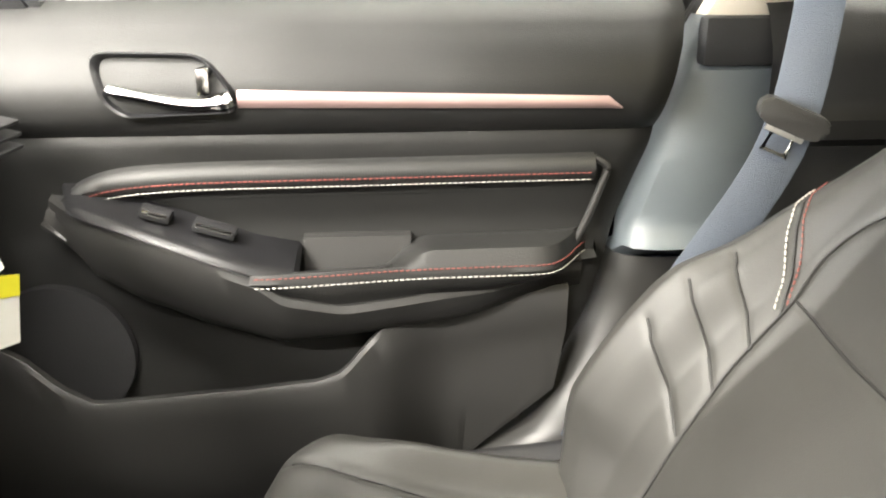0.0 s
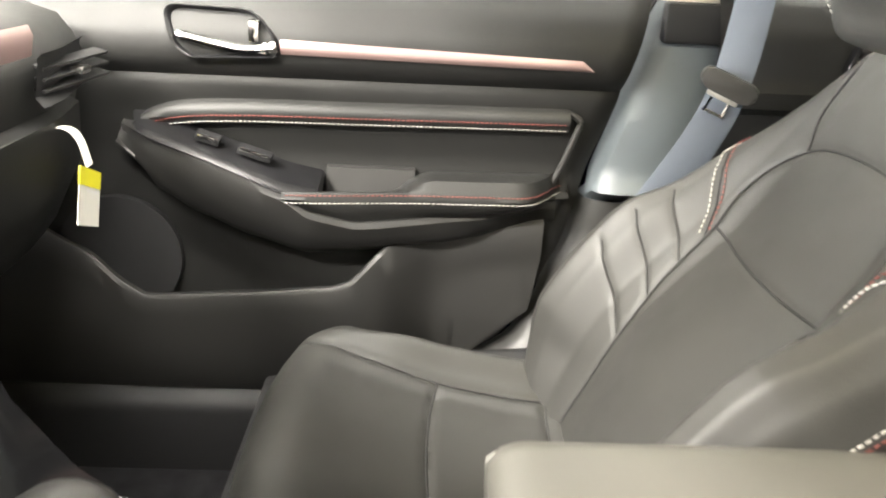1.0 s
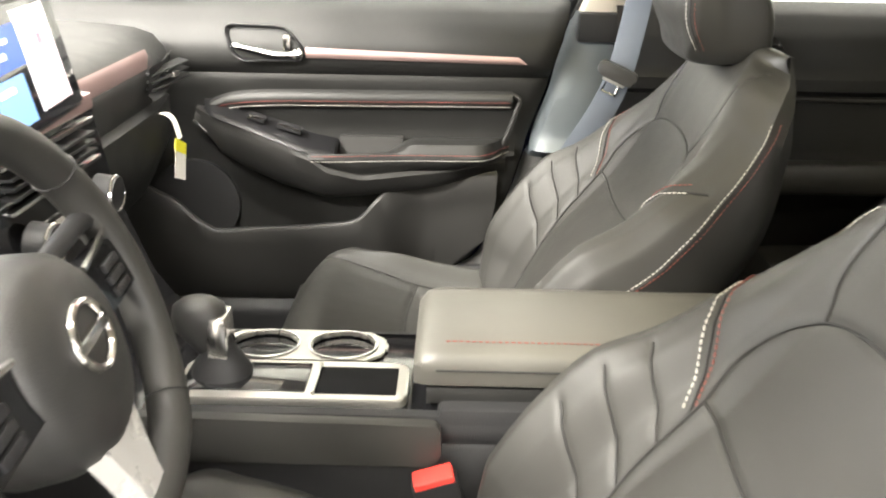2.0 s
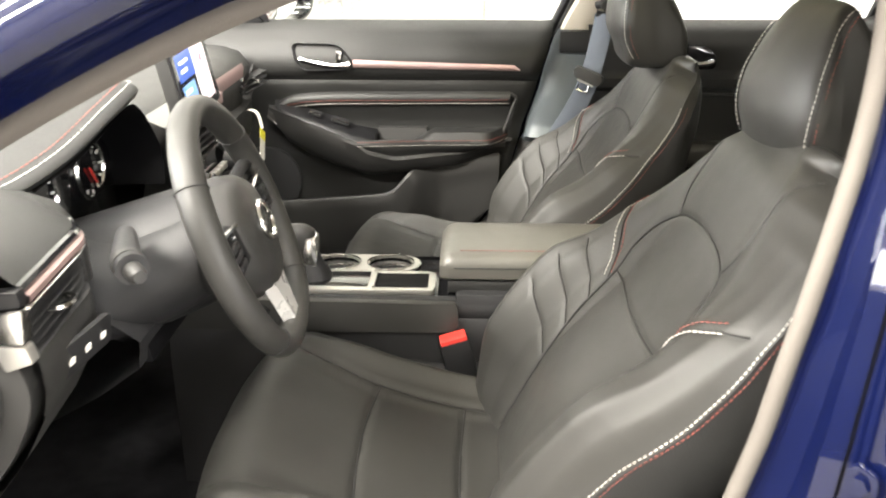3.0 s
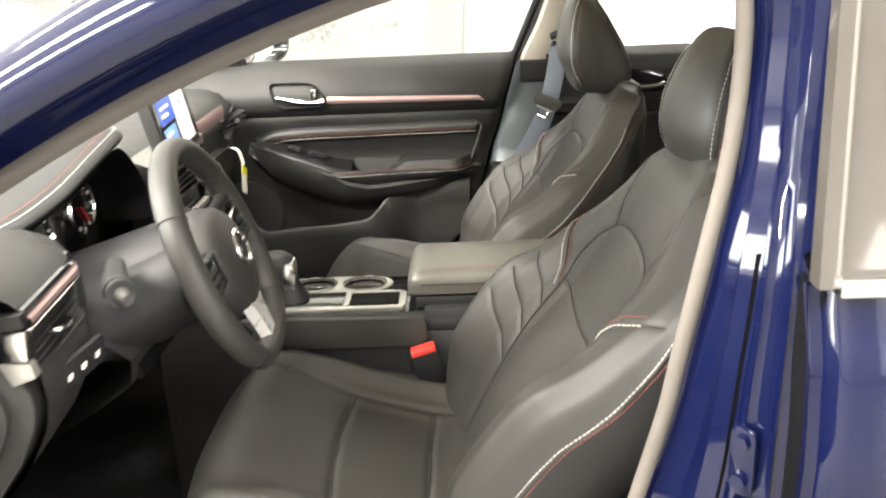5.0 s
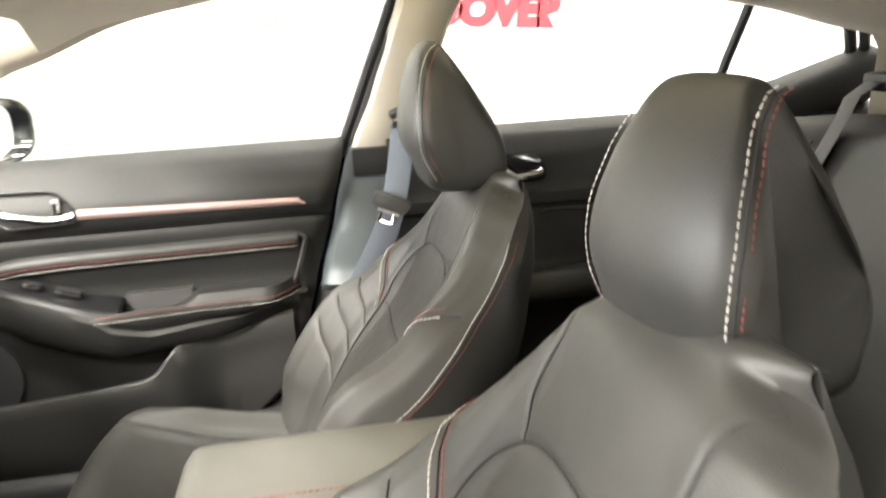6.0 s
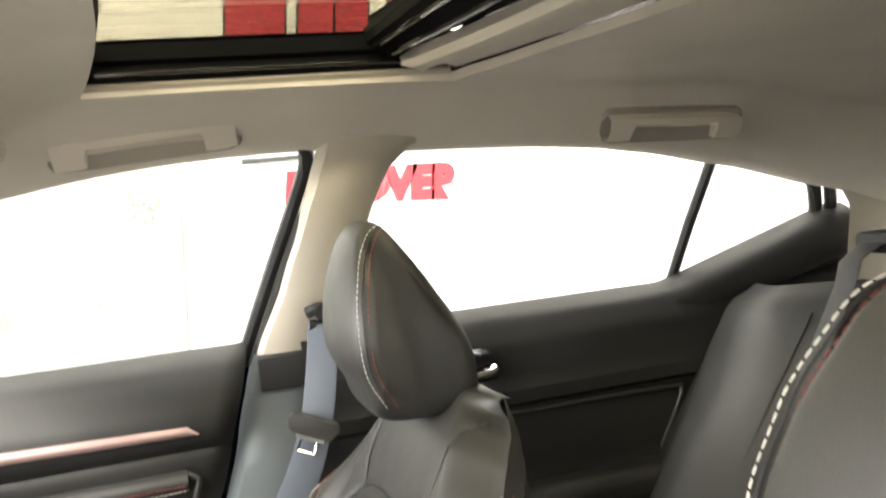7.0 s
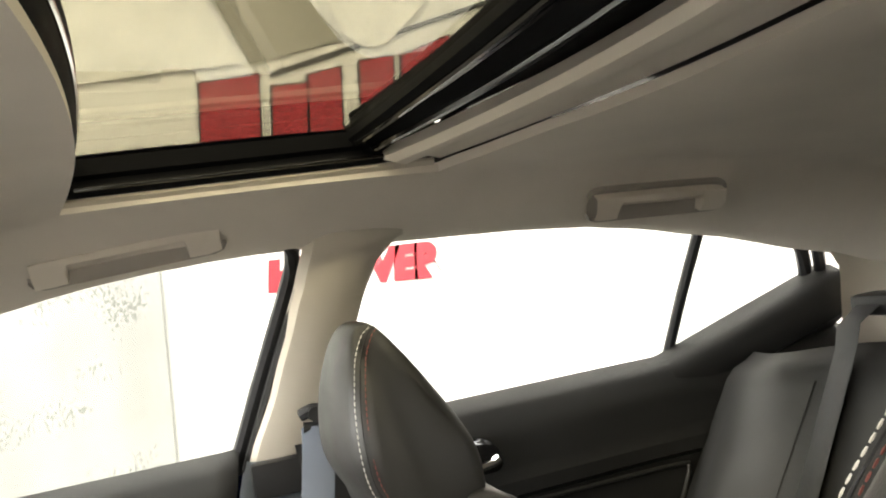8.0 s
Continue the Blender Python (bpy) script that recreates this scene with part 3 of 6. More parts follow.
# rear door of the near side, closed
def skin_y(z):
    return -table([(0.28, 0.80), (0.40, 0.855), (0.55, 0.878), (0.715, 0.882), (0.727, 0.873), (0.85, 0.878), (0.93, 0.868), (0.99, 0.845)], z)


rd = thing("rear_door", "deep blue rear car door, closed, with chrome belt strip", "car door")
part("outer_skin", sheet(lambda u, v: (u, skin_y(v) + 0.018 * smooth01((0.424 - u) / 0.012), v), [0.404, 0.408, 0.414, 0.42, 0.43] + span(0.46, 1.5, 12), span(0.28, 0.99, 40), 0.004), BLUE, rd)
part("edge_flange", loft([[(0.404, skin_y(z) + 0.016, z), (0.414, skin_y(z) + 0.05, z), (0.45, skin_y(z) + 0.09, z)] for z in span(0.28, 1.0, 20)]), BLUE, rd)
part("belt_strip", box(0.416, 1.5, -0.860, -0.838, 0.989, 1.005, 0.004), CHROME, rd, "bright chrome window strip")


def frame_y(z):
    return -0.845 + (z - 1.0) * 0.68


def upright(x0, lean0, x1, lean1, lift=0.0):
    """A strip of the window frame between two leaning edges, with a returned lip on both."""
    return loft([[(x0 + (z - 1) * lean0, frame_y(z) + 0.012, z), (x0 + (z - 1) * lean0, frame_y(z) - lift, z), (x1 + (z - 1) * lean1, frame_y(z) - lift, z), (x1 + (z - 1) * lean1, frame_y(z) + 0.012, z)] for z in span(0.995, 1.29, 8)])


part("front_trim", upright(0.404, 0.255, 0.416, 0.262, 0.006), COVER, rd, "warm grey window frame edge")
part("edge_bead", tube([(0.418 + (z - 1) * 0.262, frame_y(z) - 0.004, z) for z in span(0.995, 1.29, 8)], 0.0025, 6), SEAL, rd)
part("pillar_cover", upright(0.420, 0.262, 0.468, 0.235), COVER, rd, "glossy black pillar cover, the room's warm grey reflection in its colour")
# darkened pane holds light off the rear bench and door trim
pane = part("pane", loft([[(x, frame_y(z) + 0.003, z) for x in (0.468 + (z - 1) * 0.235, 1.35 - (z - 1) * 0.9)] for z in span(1.003, 1.28, 6)]), DIM_GLASS, rd)
part("inner_panel", box(0.45, 1.5, -0.80, -0.74, 0.30, 0.985, 0.02), SOFT, rd)

# striker, connector and label on the near pillar
st = thing("door_striker", "zinc door striker loop on the blue pillar", "striker")
part("plate", prism(rounded([(0.330, 0.665), (0.362, 0.665), (0.362, 0.725), (0.330, 0.725)], 0.014), "y", -0.764, -0.758, 0.002), STEEL, st)
part("loop", tube(smooth_path([(0.345, -0.76, 0.705), (0.322, -0.785, 0.708), (0.308, -0.785, 0.70), (0.322, -0.785, 0.688), (0.345, -0.76, 0.688)], 5), 0.005, 8), STEEL, st)


def on_pillar(z, k, lift):
    p, q = Vector((*table(SEAL_B, z), z)), Vector((*table(OUT_B, z), z))
    d = q - p
    n = Vector((-d.y, d.x, 0)).normalized() * -1
    return p + d * k + n * lift, math.degrees(math.atan2(d.y, d.x))


gp, gr_ = on_pillar(0.727, 0.86, 0.004)
gb = thing("cable_boot", "grey rubber cable boot with ribbed conduit in the door gap", "cable boot")
part("grommet", moved(loft([[(s * 0.016 * math.cos(t), h, s * 0.030 * math.sin(t)) for t in span(0, 2 * math.pi, 25)[:-1]] for s, h in ((1.0, 0.0), (1.0, -0.008), (0.8, -0.014), (0.4, -0.018), (0.02, -0.019))], closed=True), Matrix.Translation(gp) @ pose(0, 0, 0, 0, 0, gr_)), GREYPL, gb)
cp = [gp + Vector((0.012 + 0.006 * t, -0.016 - 0.004 * t, -0.01 - 0.30 * t)) for t in span(0, 1, 61)]
part("conduit", tube(cp, [0.010 + 0.002 * (n_ % 2) for n_ in range(61)], 10, up=(1, 0, 0)), GREYPL, gb)
pp, pr_ = on_pillar(0.628, 0.22, -0.004)
bp = thing("bolt_plate", "small grey plate with two bolts on the blue pillar", "bracket")
part("plate", moved(prism(rounded([(-0.018, -0.026), (0.018, -0.026), (0.018, 0.026), (-0.018, 0.026)], 0.006), "y", -0.004, 0.0, 0.001), Matrix.Translation(pp) @ pose(0, 0, 0, 0, 0, pr_)), GREYPL, bp)
for dz in (-0.012, 0.012):
    part("bolt", moved(tube([(0, 0, dz), (0, -0.009, dz)], 0.006, 8), Matrix.Translation(pp) @ pose(0, 0, 0, 0, 0, pr_)), STEEL, bp)
hp, hr_ = on_pillar(0.80, 0.78, 0.002)
hb = thing("hinge_bolt_plate", "dark plate with two bolts in the door gap", "bracket")
part("plate", moved(prism(rounded([(-0.012, -0.034), (0.012, -0.034), (0.012, 0.034), (-0.012, 0.034)], 0.008), "y", -0.005, 0.0, 0.001), Matrix.Translation(hp) @ pose(0, 0, 0, 0, 0, hr_)), BLUE, hb)
for dz in (-0.020, 0.020):
    part("bolt", moved(tube([(0, 0, dz), (0, -0.010, dz)], 0.008, 6), Matrix.Translation(hp) @ pose(0, 0, 0, 0, 0, hr_)), BLUE, hb)
lp, lr_ = on_pillar(0.587, 0.30, 0.004)
lb = thing("pillar_label", "white and yellow information label stuck on the blue pillar", "label")
LBM = Matrix.Translation(lp) @ pose(0, 0, 0, 0, 0, lr_) @ pose(0, 0, 0, 0, -38, 0)
part("paper", moved(box(-0.044, 0.034, -0.0012, 0.0, -0.015, 0.015), LBM), PAPER, lb, smooth=0)
part("yellow_field", moved(box(0.019, 0.034, -0.0020, -0.0004, -0.014, 0.014), LBM), YELLOW, lb, smooth=0)
for n_ in range(5):
    part("text_bar", moved(box(-0.040, 0.013 - 0.008 * (n_ % 2), -0.0018, -0.0004, 0.009 - n_ * 0.005, 0.0112 - n_ * 0.005), LBM), GREYPL, lb, smooth=0)


# the rest of the body: bonnet, wings, tail and wheels
def bonnet():
    def f(u, v):
        s = (-0.90 - v) / 1.25
        return (v, u, 0.985 - 0.10 * s - 0.10 * max(0, s - 0.7) ** 2 * 6 - 0.05 * (u / 0.74) ** 2)
    return sheet(f, span(-0.74, 0.74, 21), span(-0.90, -2.15, 24), 0.004)


def side_panel(x0, x1, wheel_x, sy, top0, top1, y):
    arch = [(wheel_x + 0.36 * math.cos(q), 0.33 + 0.36 * math.sin(q)) for q in span(math.pi, 0, 17)] if wheel_x is not None else []
    arch = [(min(max(px_, x0 + 0.01), x1 - 0.01), pz_) for px_, pz_ in arch if x0 < px_ < x1]
    pts = [(x0, 0.30)] + arch + [(x1, 0.30), (x1, top1), (x0, top0)]
    return prism(pts, "y", min(sy * y, sy * (y + 0.02)), max(sy * y, sy * (y + 0.02)))


part("bonnet", bonnet(), BLUE, near, "deep blue bonnet")
for sy in (-1, 1):
    part("front_wing", side_panel(-2.20, -0.66, -1.43, sy, 0.72, 0.95, 0.84), BLUE, near)
    part("rear_wing", side_panel(1.52, 2.45, 1.42, sy, 0.94, 0.94, 0.84), BLUE, near)
part("bumper_front", box(-2.30, -2.15, -0.84, 0.84, 0.25, 0.74, 0.06, 3), BLUE, near)
part("boot_lid", sheet(lambda u, v: (v, u, 0.965 - 0.02 * (v - 1.68) / 0.8 - 0.03 * (u / 0.74) ** 2), span(-0.84, 0.84, 11), span(1.66, 2.46, 8), 0.004), BLUE, near)
part("bumper_rear", box(2.42, 2.52, -0.84, 0.84, 0.28, 0.94, 0.05, 3), BLUE, near)
part("far_side_skin", box(0.30, 1.54, 0.82, 0.86, 0.30, 0.945, 0.01), BLUE, near)
part("underbody", box(-2.1, 2.4, -0.66, 0.66, 0.18, 0.238, 0.01), HARD, near)
whl = thing("wheel", "black tyre on a silver alloy wheel", "wheel", "wheels", at=(-1.43, -0.76, 0.33))
part("tyre", loft([[(r * math.cos(q), y, r * math.sin(q)) for q in span(0, 2 * math.pi, 49)[:-1]] for r, y in ((0.235, -0.10), (0.30, -0.11), (0.325, -0.095), (0.33, -0.05), (0.33, 0.05), (0.325, 0.095), (0.30, 0.11), (0.235, 0.10))], closed=True), RUBBER, whl)
part("rim", loft([[(r * math.cos(q), y, r * math.sin(q)) for q in span(0, 2 * math.pi, 49)[:-1]] for r, y in ((0.24, -0.10), (0.225, -0.08), (0.20, 0.0), (0.225, 0.09), (0.24, 0.10))], closed=True), SILVER, whl)
for n_ in range(5):
    part("spoke", moved(box(0.03, 0.235, -0.10, -0.075, -0.025, 0.025, 0.008), pose(0, 0, 0, 0, n_ * 72, 0)), SILVER, whl)
part("hub_cap", tube([(0, -0.108, 0), (0, -0.06, 0)], 0.05, 20), SILVER, whl)
copy_thing(whl, Matrix.Translation((2.85, 0, 0)) @ whl.matrix_basis)
for wx in (-1.43, 1.42):
    copy_thing(whl, pose(wx, 0.76, 0.33, 0, 0, 180))


# ---- passenger door ----
pd = thing("front_door", "black trimmed front passenger door, closed, with padded armrest", "car door")
TRIM_Y = [(0.30, 0.715), (0.38, 0.705), (0.50, 0.71), (0.60, 0.712), (0.66, 0.708), (0.74, 0.718), (0.80, 0.712), (0.828, 0.706), (0.848, 0.703), (0.853, 0.708), (0.859, 0.696), (0.88, 0.688), (0.905, 0.690), (0.935, 0.706), (0.96, 0.728), (0.975, 0.742), (0.984, 0.757), (0.987, 0.772)]


def door_face(x, z):
    return table(TRIM_Y, z) + 0.008 * max(0, -x - 0.3)


def door_panel():
    zs = sorted(span(0.36, 0.987, 52) + [0.851, 0.8555])
    return loft([[(-0.75 + (table(REAR_EDGE, z) - 0.006 + 0.75) * t, door_face(-0.75 + (table(REAR_EDGE, z) + 0.75) * t, z) + 0.012 * smooth01((t - 0.985) / 0.015), z) for t in span(0, 1, 60)] for z in zs])


part("trim_panel", door_panel(), SOFT, pd)
# slim bright strip with a pointed end
part("strip", loft([[(x, door_face(x, z) - 0.004 - 0.004 * math.sin(math.pi * (z - a) / (b - a)), z) for z in span(a, b, 6)] for x, a, b in
                    [(-0.200, 0.885, 0.903)] + [(x, 0.885 - 0.006 * (x + 0.2) / 0.39, 0.903 - 0.011 * (x + 0.2) / 0.39) for x in span(-0.19, 0.185, 12)] + [(0.2, 0.8785, 0.8805)]]), ROSE, pd, "rose-tinted satin trim strip")


def bowl():
    ring = rounded([(-0.352, 0.940), (-0.235, 0.937), (-0.205, 0.903), (-0.203, 0.881), (-0.315, 0.877), (-0.335, 0.892)], 0.02, 5)
    cx, cz = -0.275, 0.908
    rows = []
    for s, dy in ((1.03, -0.003), (1.0, -0.010), (0.95, -0.008), (0.88, 0.010), (0.80, 0.035), (0.5, 0.045), (0.02, 0.047)):
        rows.append([(cx + (x - cx) * s, door_face(x, z) + dy if s > 0.9 else 0.695 + dy, cz + (z - cz) * s) for x, z in ring])
    return loft(rows, closed=True)


part("handle_bowl", bowl(), SATIN, pd, "satin dark handle recess")
hl = part("pull_handle", tube(smooth_path([(-0.332, 0.686, 0.905), (-0.30, 0.684, 0.899), (-0.25, 0.682, 0.890), (-0.215, 0.682, 0.892), (-0.206, 0.684, 0.895)], 6), [0.003] + [0.007] * 16 + [0.010] * 8, 8, flat=0.9), CHROME, pd, "chrome door pull lever")
part("lock_tab", box(-0.240, -0.226, 0.680, 0.715, 0.898, 0.926, 0.004), CHROME, pd, "chrome lock tab")


# padded insert with a stitched roll on top
def insert_roll():
    pts = smooth_path([(-0.41, 0, 0.775), (-0.385, 0, 0.796), (-0.34, 0, 0.810), (-0.255, 0, 0.816), (-0.1, 0, 0.8175), (0.05, 0, 0.819), (0.178, 0, 0.820)], 8)
    rows = []
    for p in pts:
        k = 1 - 0.5 * smooth01((-p.x - 0.33) / 0.08)
        rows.append([(p.x, 0.706 + dy, p.z + dz * k) for dy, dz in ((0.006, 0.008), (-0.006, 0.005), (-0.013, -0.002), (-0.015, -0.010), (-0.012, -0.018), (-0.006, -0.023), (0.006, -0.027))])
    return loft(rows), pts


rb, roll_pts = insert_roll()
part("insert_roll", rb, LEATHER_SIDE, pd)
part("insert_edge", tube(smooth_path([(0.178, 0.702, 0.822), (0.192, 0.700, 0.812), (0.188, 0.70, 0.795), (0.175, 0.703, 0.755), (0.160, 0.706, 0.718)], 6), 0.0045, 8), GREYPL, pd)
wt, rt = bmesh.new(), bmesh.new()
dashes([(p.x, 0.6925, p.z - 0.0205) for p in roll_pts[4:]], 0.0045, 0.0016, 0.0007, wt)
dashes([(p.x, 0.6905, p.z - 0.0125) for p in roll_pts[4:]], 0.0045, 0.0016, 0.0008, rt)


# switch panel, beam and armrest
def beam():
    rows = []
    for x in span(-0.415, 0.17, 48):
        ty, tz = table([(-0.415, 0.700, 0.785), (-0.39, 0.672, 0.782), (-0.364, 0.656, 0.775), (-0.281, 0.640, 0.749), (-0.195, 0.633, 0.715), (-0.16, 0.634, 0.690), (-0.10, 0.642, 0.676), (0.05, 0.660, 0.688), (0.17, 0.70, 0.70)], x)
        yb = 0.672 + 0.034 * smooth01(x / 0.15)
        bz = table([(-0.415, 0.765), (-0.386, 0.742), (-0.364, 0.708), (-0.307, 0.674), (-0.241, 0.646), (-0.168, 0.624), (-0.099, 0.630), (0.01, 0.645), (0.17, 0.670)], x)
        rows.append([(x, ty + 0.09, tz + 0.002), (x, ty + 0.012, tz + 0.003), (x, ty + 0.003, tz), (x, ty, tz - 0.008), (x, ty + (yb - ty) * 0.25, tz + (bz - tz) * 0.45), (x, ty + (yb - ty) * 0.6, tz + (bz - tz) * 0.85), (x, ty + (yb - ty) * 0.9, bz + 0.002), (x, yb + 0.002, bz - 0.002), (x, yb + 0.010, bz + 0.002), (x, yb + 0.05, bz + 0.03)])
    return loft(rows)


part("armrest_beam", beam(), GREYPL, pd, "grey plastic armrest carrier")
part("switch_panel", loft([[(x, y, z) for y, z in ((y1, z + 0.004), (y1 - 0.003, z + 0.020), (y1 - 0.010, z + 0.018), (y0 + 0.012, z + 0.008), (y0 + 0.004, z + 0.004), (y0, z - 0.002))] for x, y0, y1, z in
                           [(-0.398, 0.690, 0.712, 0.782), (-0.385, 0.671, 0.714, 0.781), (-0.364, 0.657, 0.714, 0.776), (-0.281, 0.641, 0.712, 0.751), (-0.195, 0.635, 0.706, 0.721), (-0.150, 0.640, 0.704, 0.712), (-0.146, 0.655, 0.703, 0.708)]]), SATIN, pd, "satin black switch panel")
part("panel_edge", tube(smooth_path([(-0.385, 0.670, 0.782), (-0.364, 0.655, 0.7765), (-0.281, 0.6385, 0.751), (-0.195, 0.6315, 0.7175)], 6), 0.0013, 6), SATIN, pd, "thin satin black edge")
for sx, sl in ((-0.295, 0.032), (-0.235, 0.045)):
    sw = part("window_switch", moved(box(-sl / 2, sl / 2, -0.010, 0.010, -0.002, 0.007, 0.002), pose(sx, 0.676, 0.7735 + (sx + 0.295) * -0.30, 10, 17, 0)), HARD, pd)
    part("switch_mark", moved(box(-sl / 2 + 0.003, sl / 2 - 0.003, -0.011, -0.008, 0.004, 0.0085, 0.001), pose(sx, 0.676, 0.7735 + (sx + 0.295) * -0.30, 10, 17, 0)), CHROME, sw)
part("pull_cup", loft([[(x, y, z) for y, z in ((0.718, 0.736), (0.704, 0.735), (0.698, 0.700), (0.664, 0.695), (0.656, 0.708), (0.648, 0.7165))] for x in (-0.145, -0.13, -0.08, -0.025)]), GREYPL, pd)


def armrest():
    rows = []
    for x in span(-0.195, 0.186, 44):
        e = smooth01((x - 0.10) / 0.085)
        y0 = 0.630 + 0.014 * smooth01((x + 0.19) / 0.2) + 0.075 * e * e
        z0 = 0.7155 + 0.010 * (x + 0.19)
        top = 0.711 + 0.018 * smooth01((x + 0.05) / 0.05)
        wide = 0.095 * smooth01((x + 0.06) / 0.05) + 0.018
        zb = table([(-0.195, 0.703), (-0.163, 0.683), (-0.108, 0.668), (0.053, 0.681), (0.15, 0.698), (0.19, 0.703)], x)
        yb = min(0.70, y0 + 0.02)
        w = min(wide, 0.722 - y0)
        rows.append([(x, y0 + w, z0), (x, y0 + w * 0.9, z0 + (top - 0.710) * 0.8), (x, y0 + w * 0.5, z0 + (top - 0.710)), (x, y0 + 0.012, z0 + (top - 0.712)), (x, y0 + 0.004, z0 + 0.003), (x, y0, z0 - 0.006), (x, y0 + 0.003, (z0 + zb) / 2), (x, yb - 0.004, zb + 0.004), (x, yb + 0.015, zb)])
    return loft(rows, caps=True)


part("armrest", armrest(), LEATHER_SIDE, pd, "padded black leather armrest")
arm_line = [(x, 0.6295 + 0.014 * smooth01((x + 0.19) / 0.2) + 0.075 * smooth01((x - 0.10) / 0.085) ** 2, 0.7135 + 0.010 * (x + 0.19)) for x in span(-0.19, 0.184, 40)]
dashes([(x, y - 0.0002, z - 0.008) for x, y, z in arm_line], 0.0045, 0.0016, 0.0007, wt)
dashes([(x, y + 0.002, z + 0.0015) for x, y, z in arm_line], 0.0045, 0.0016, 0.0008, rt)
part("white_stitching", wt, WHITE_T, pd, smooth=0)
part("red_stitching", rt, RED_T, pd, smooth=0)

# map pocket: a proud lower panel with a lip
LIP = [(-0.62, 0.71), (-0.464, 0.618), (-0.415, 0.572), (-0.388, 0.555), (-0.23, 0.566), (-0.135, 0.575), (-0.112, 0.583), (-0.060, 0.637), (-0.004, 0.654), (0.16, 0.674)]


def pocket():
    rows = []
    for x in span(-0.72, 0.155, 70):
        zt = table(LIP, x)
        out = 0.035 * smooth01((0.02 - x) / 0.10) + 0.002
        lo = 0.40
        rows.append([(x, 0.700 - out + dy, zt + (lo - zt) * k + dz) for dy, k, dz in ((0.045, 0, -0.10), (0.012, 0, -0.012), (0.008, 0, 0.0), (0.0, 0, 0.0), (-0.004, 0, -0.007), (-0.002, 0.2, 0), (0.0, 0.5, 0), (0.006, 0.85, 0), (0.02, 1.0, 0))])
    return loft(rows)


def cut_rear(bm):
    for v in bm.verts:
        lim = table(REAR_EDGE, v.co.z) - 0.004
        if v.co.x > lim:
            v.co.x = lim
    return bm


part("map_pocket", cut_rear(pocket()), GREYPL, pd, "dark plastic map pocket")
spk = part("speaker_grille", tube([(-0.43, 0.707, 0.60), (-0.43, 0.695, 0.60)], 0.085, 32), RUBBER, pd)
part("door_shell", sheet(lambda u, v: (u, 0.80 + 0.05 * math.sin((v - 0.3) * 4), v), span(-0.75, 0.30, 10), span(0.28, 0.975, 10), 0.004), BLUE, pd)

# rear passenger door trim
rp = thing("rear_door", "black trimmed rear passenger door, closed", "car door")


def rear_panel():
    def f(x, z):
        return table([(0.30, 0.69), (0.60, 0.69), (0.66, 0.66), (0.70, 0.655), (0.715, 0.69), (0.80, 0.70), (0.835, 0.70), (0.84, 0.685), (0.865, 0.683), (0.872, 0.692), (0.93, 0.695), (0.975, 0.718), (0.985, 0.735), (0.99, 0.765)], z)
    return sheet(lambda u, v: (u, f(u, v) - 0.05 * smooth01((u - 0.9) / 0.5), v), span(0.36, 1.35, 30), span(0.36, 0.99, 60))


part("trim_panel", rear_panel(), SOFT, rp)
part("quarter_panel", loft([[(1.0 + 0.32 * t, 0.735 - 0.05 * t - d, 0.985 + 0.105 * max(t, 0) - dz) for d, dz in ((-0.03, -0.004), (0.0, 0.0), (0.022, 0.010), (0.032, 0.03), (0.034, 0.055), (0.028, 0.08), (-0.03, 0.12))] for t in span(-0.1, 1.05, 14)]), SOFT, rp)
part("insert_edge", tube(smooth_path([(0.50, 0.697, 0.824), (0.75, 0.6955, 0.823), (0.96, 0.6905, 0.821), (0.982, 0.6895, 0.812), (0.968, 0.688, 0.78), (0.936, 0.690, 0.722)], 6), 0.0035, 8), GREYPL, rp)
part("handle_bowl", prism(rounded([(0.52, 0.885), (0.655, 0.885), (0.66, 0.905), (0.64, 0.94), (0.54, 0.94)], 0.018), "y", 0.678, 0.70, 0.004), PIANO, rp)
part("pull_handle", tube(smooth_path([(0.53, 0.674, 0.905), (0.58, 0.670, 0.898), (0.63, 0.670, 0.90), (0.648, 0.672, 0.905)], 5), 0.007, 8), CHROME, rp, "chrome door pull lever")
part("armrest", prism(rounded([(0.62, 0.66), (0.69, 0.66), (0.69, 0.715), (0.63, 0.715)], 0.02), "x", 0.45, 1.0, 0.01), LEATHER, rp)


# ---- front seats ----
BACK = [(0.0, 0.128, 0.485), (0.12, 0.158, 0.545), (0.3, 0.214, 0.642), (0.56, 0.305, 0.752), (0.75, 0.360, 0.842), (0.88, 0.400, 0.918), (1.0, 0.432, 0.982)]
BACK_W = [(0.0, 0.232), (0.15, 0.252), (0.45, 0.255), (0.62, 0.246), (0.75, 0.232), (0.86, 0.208), (0.93, 0.180), (0.97, 0.152), (1.0, 0.118)]
EDGE = [(0.0, -0.012), (0.2, 0.010), (0.4, 0.008), (0.55, -0.010), (0.7, -0.022), (0.85, -0.036), (1.0, -0.040)]
BOLSTER = [(0.0, 0.045), (0.2, 0.072), (0.45, 0.075), (0.62, 0.048), (0.78, 0.018), (0.9, 0.004), (1.0, 0.0)]
SECT = [(0.0, 0.0), (0.45, 0.0), (0.60, 0.30), (0.72, 0.80), (0.80, 1.0), (0.88, 0.92), (0.95, 0.55), (1.0, 0.0)]
back_path = smooth_path([(x, 0, z) for _, x, z in BACK], 12)
back_len = [0.0]
for pa, pb in zip(back_path, back_path[1:]):
    back_len.append(back_len[-1] + (pb - pa).length)
BL = back_len[-1]


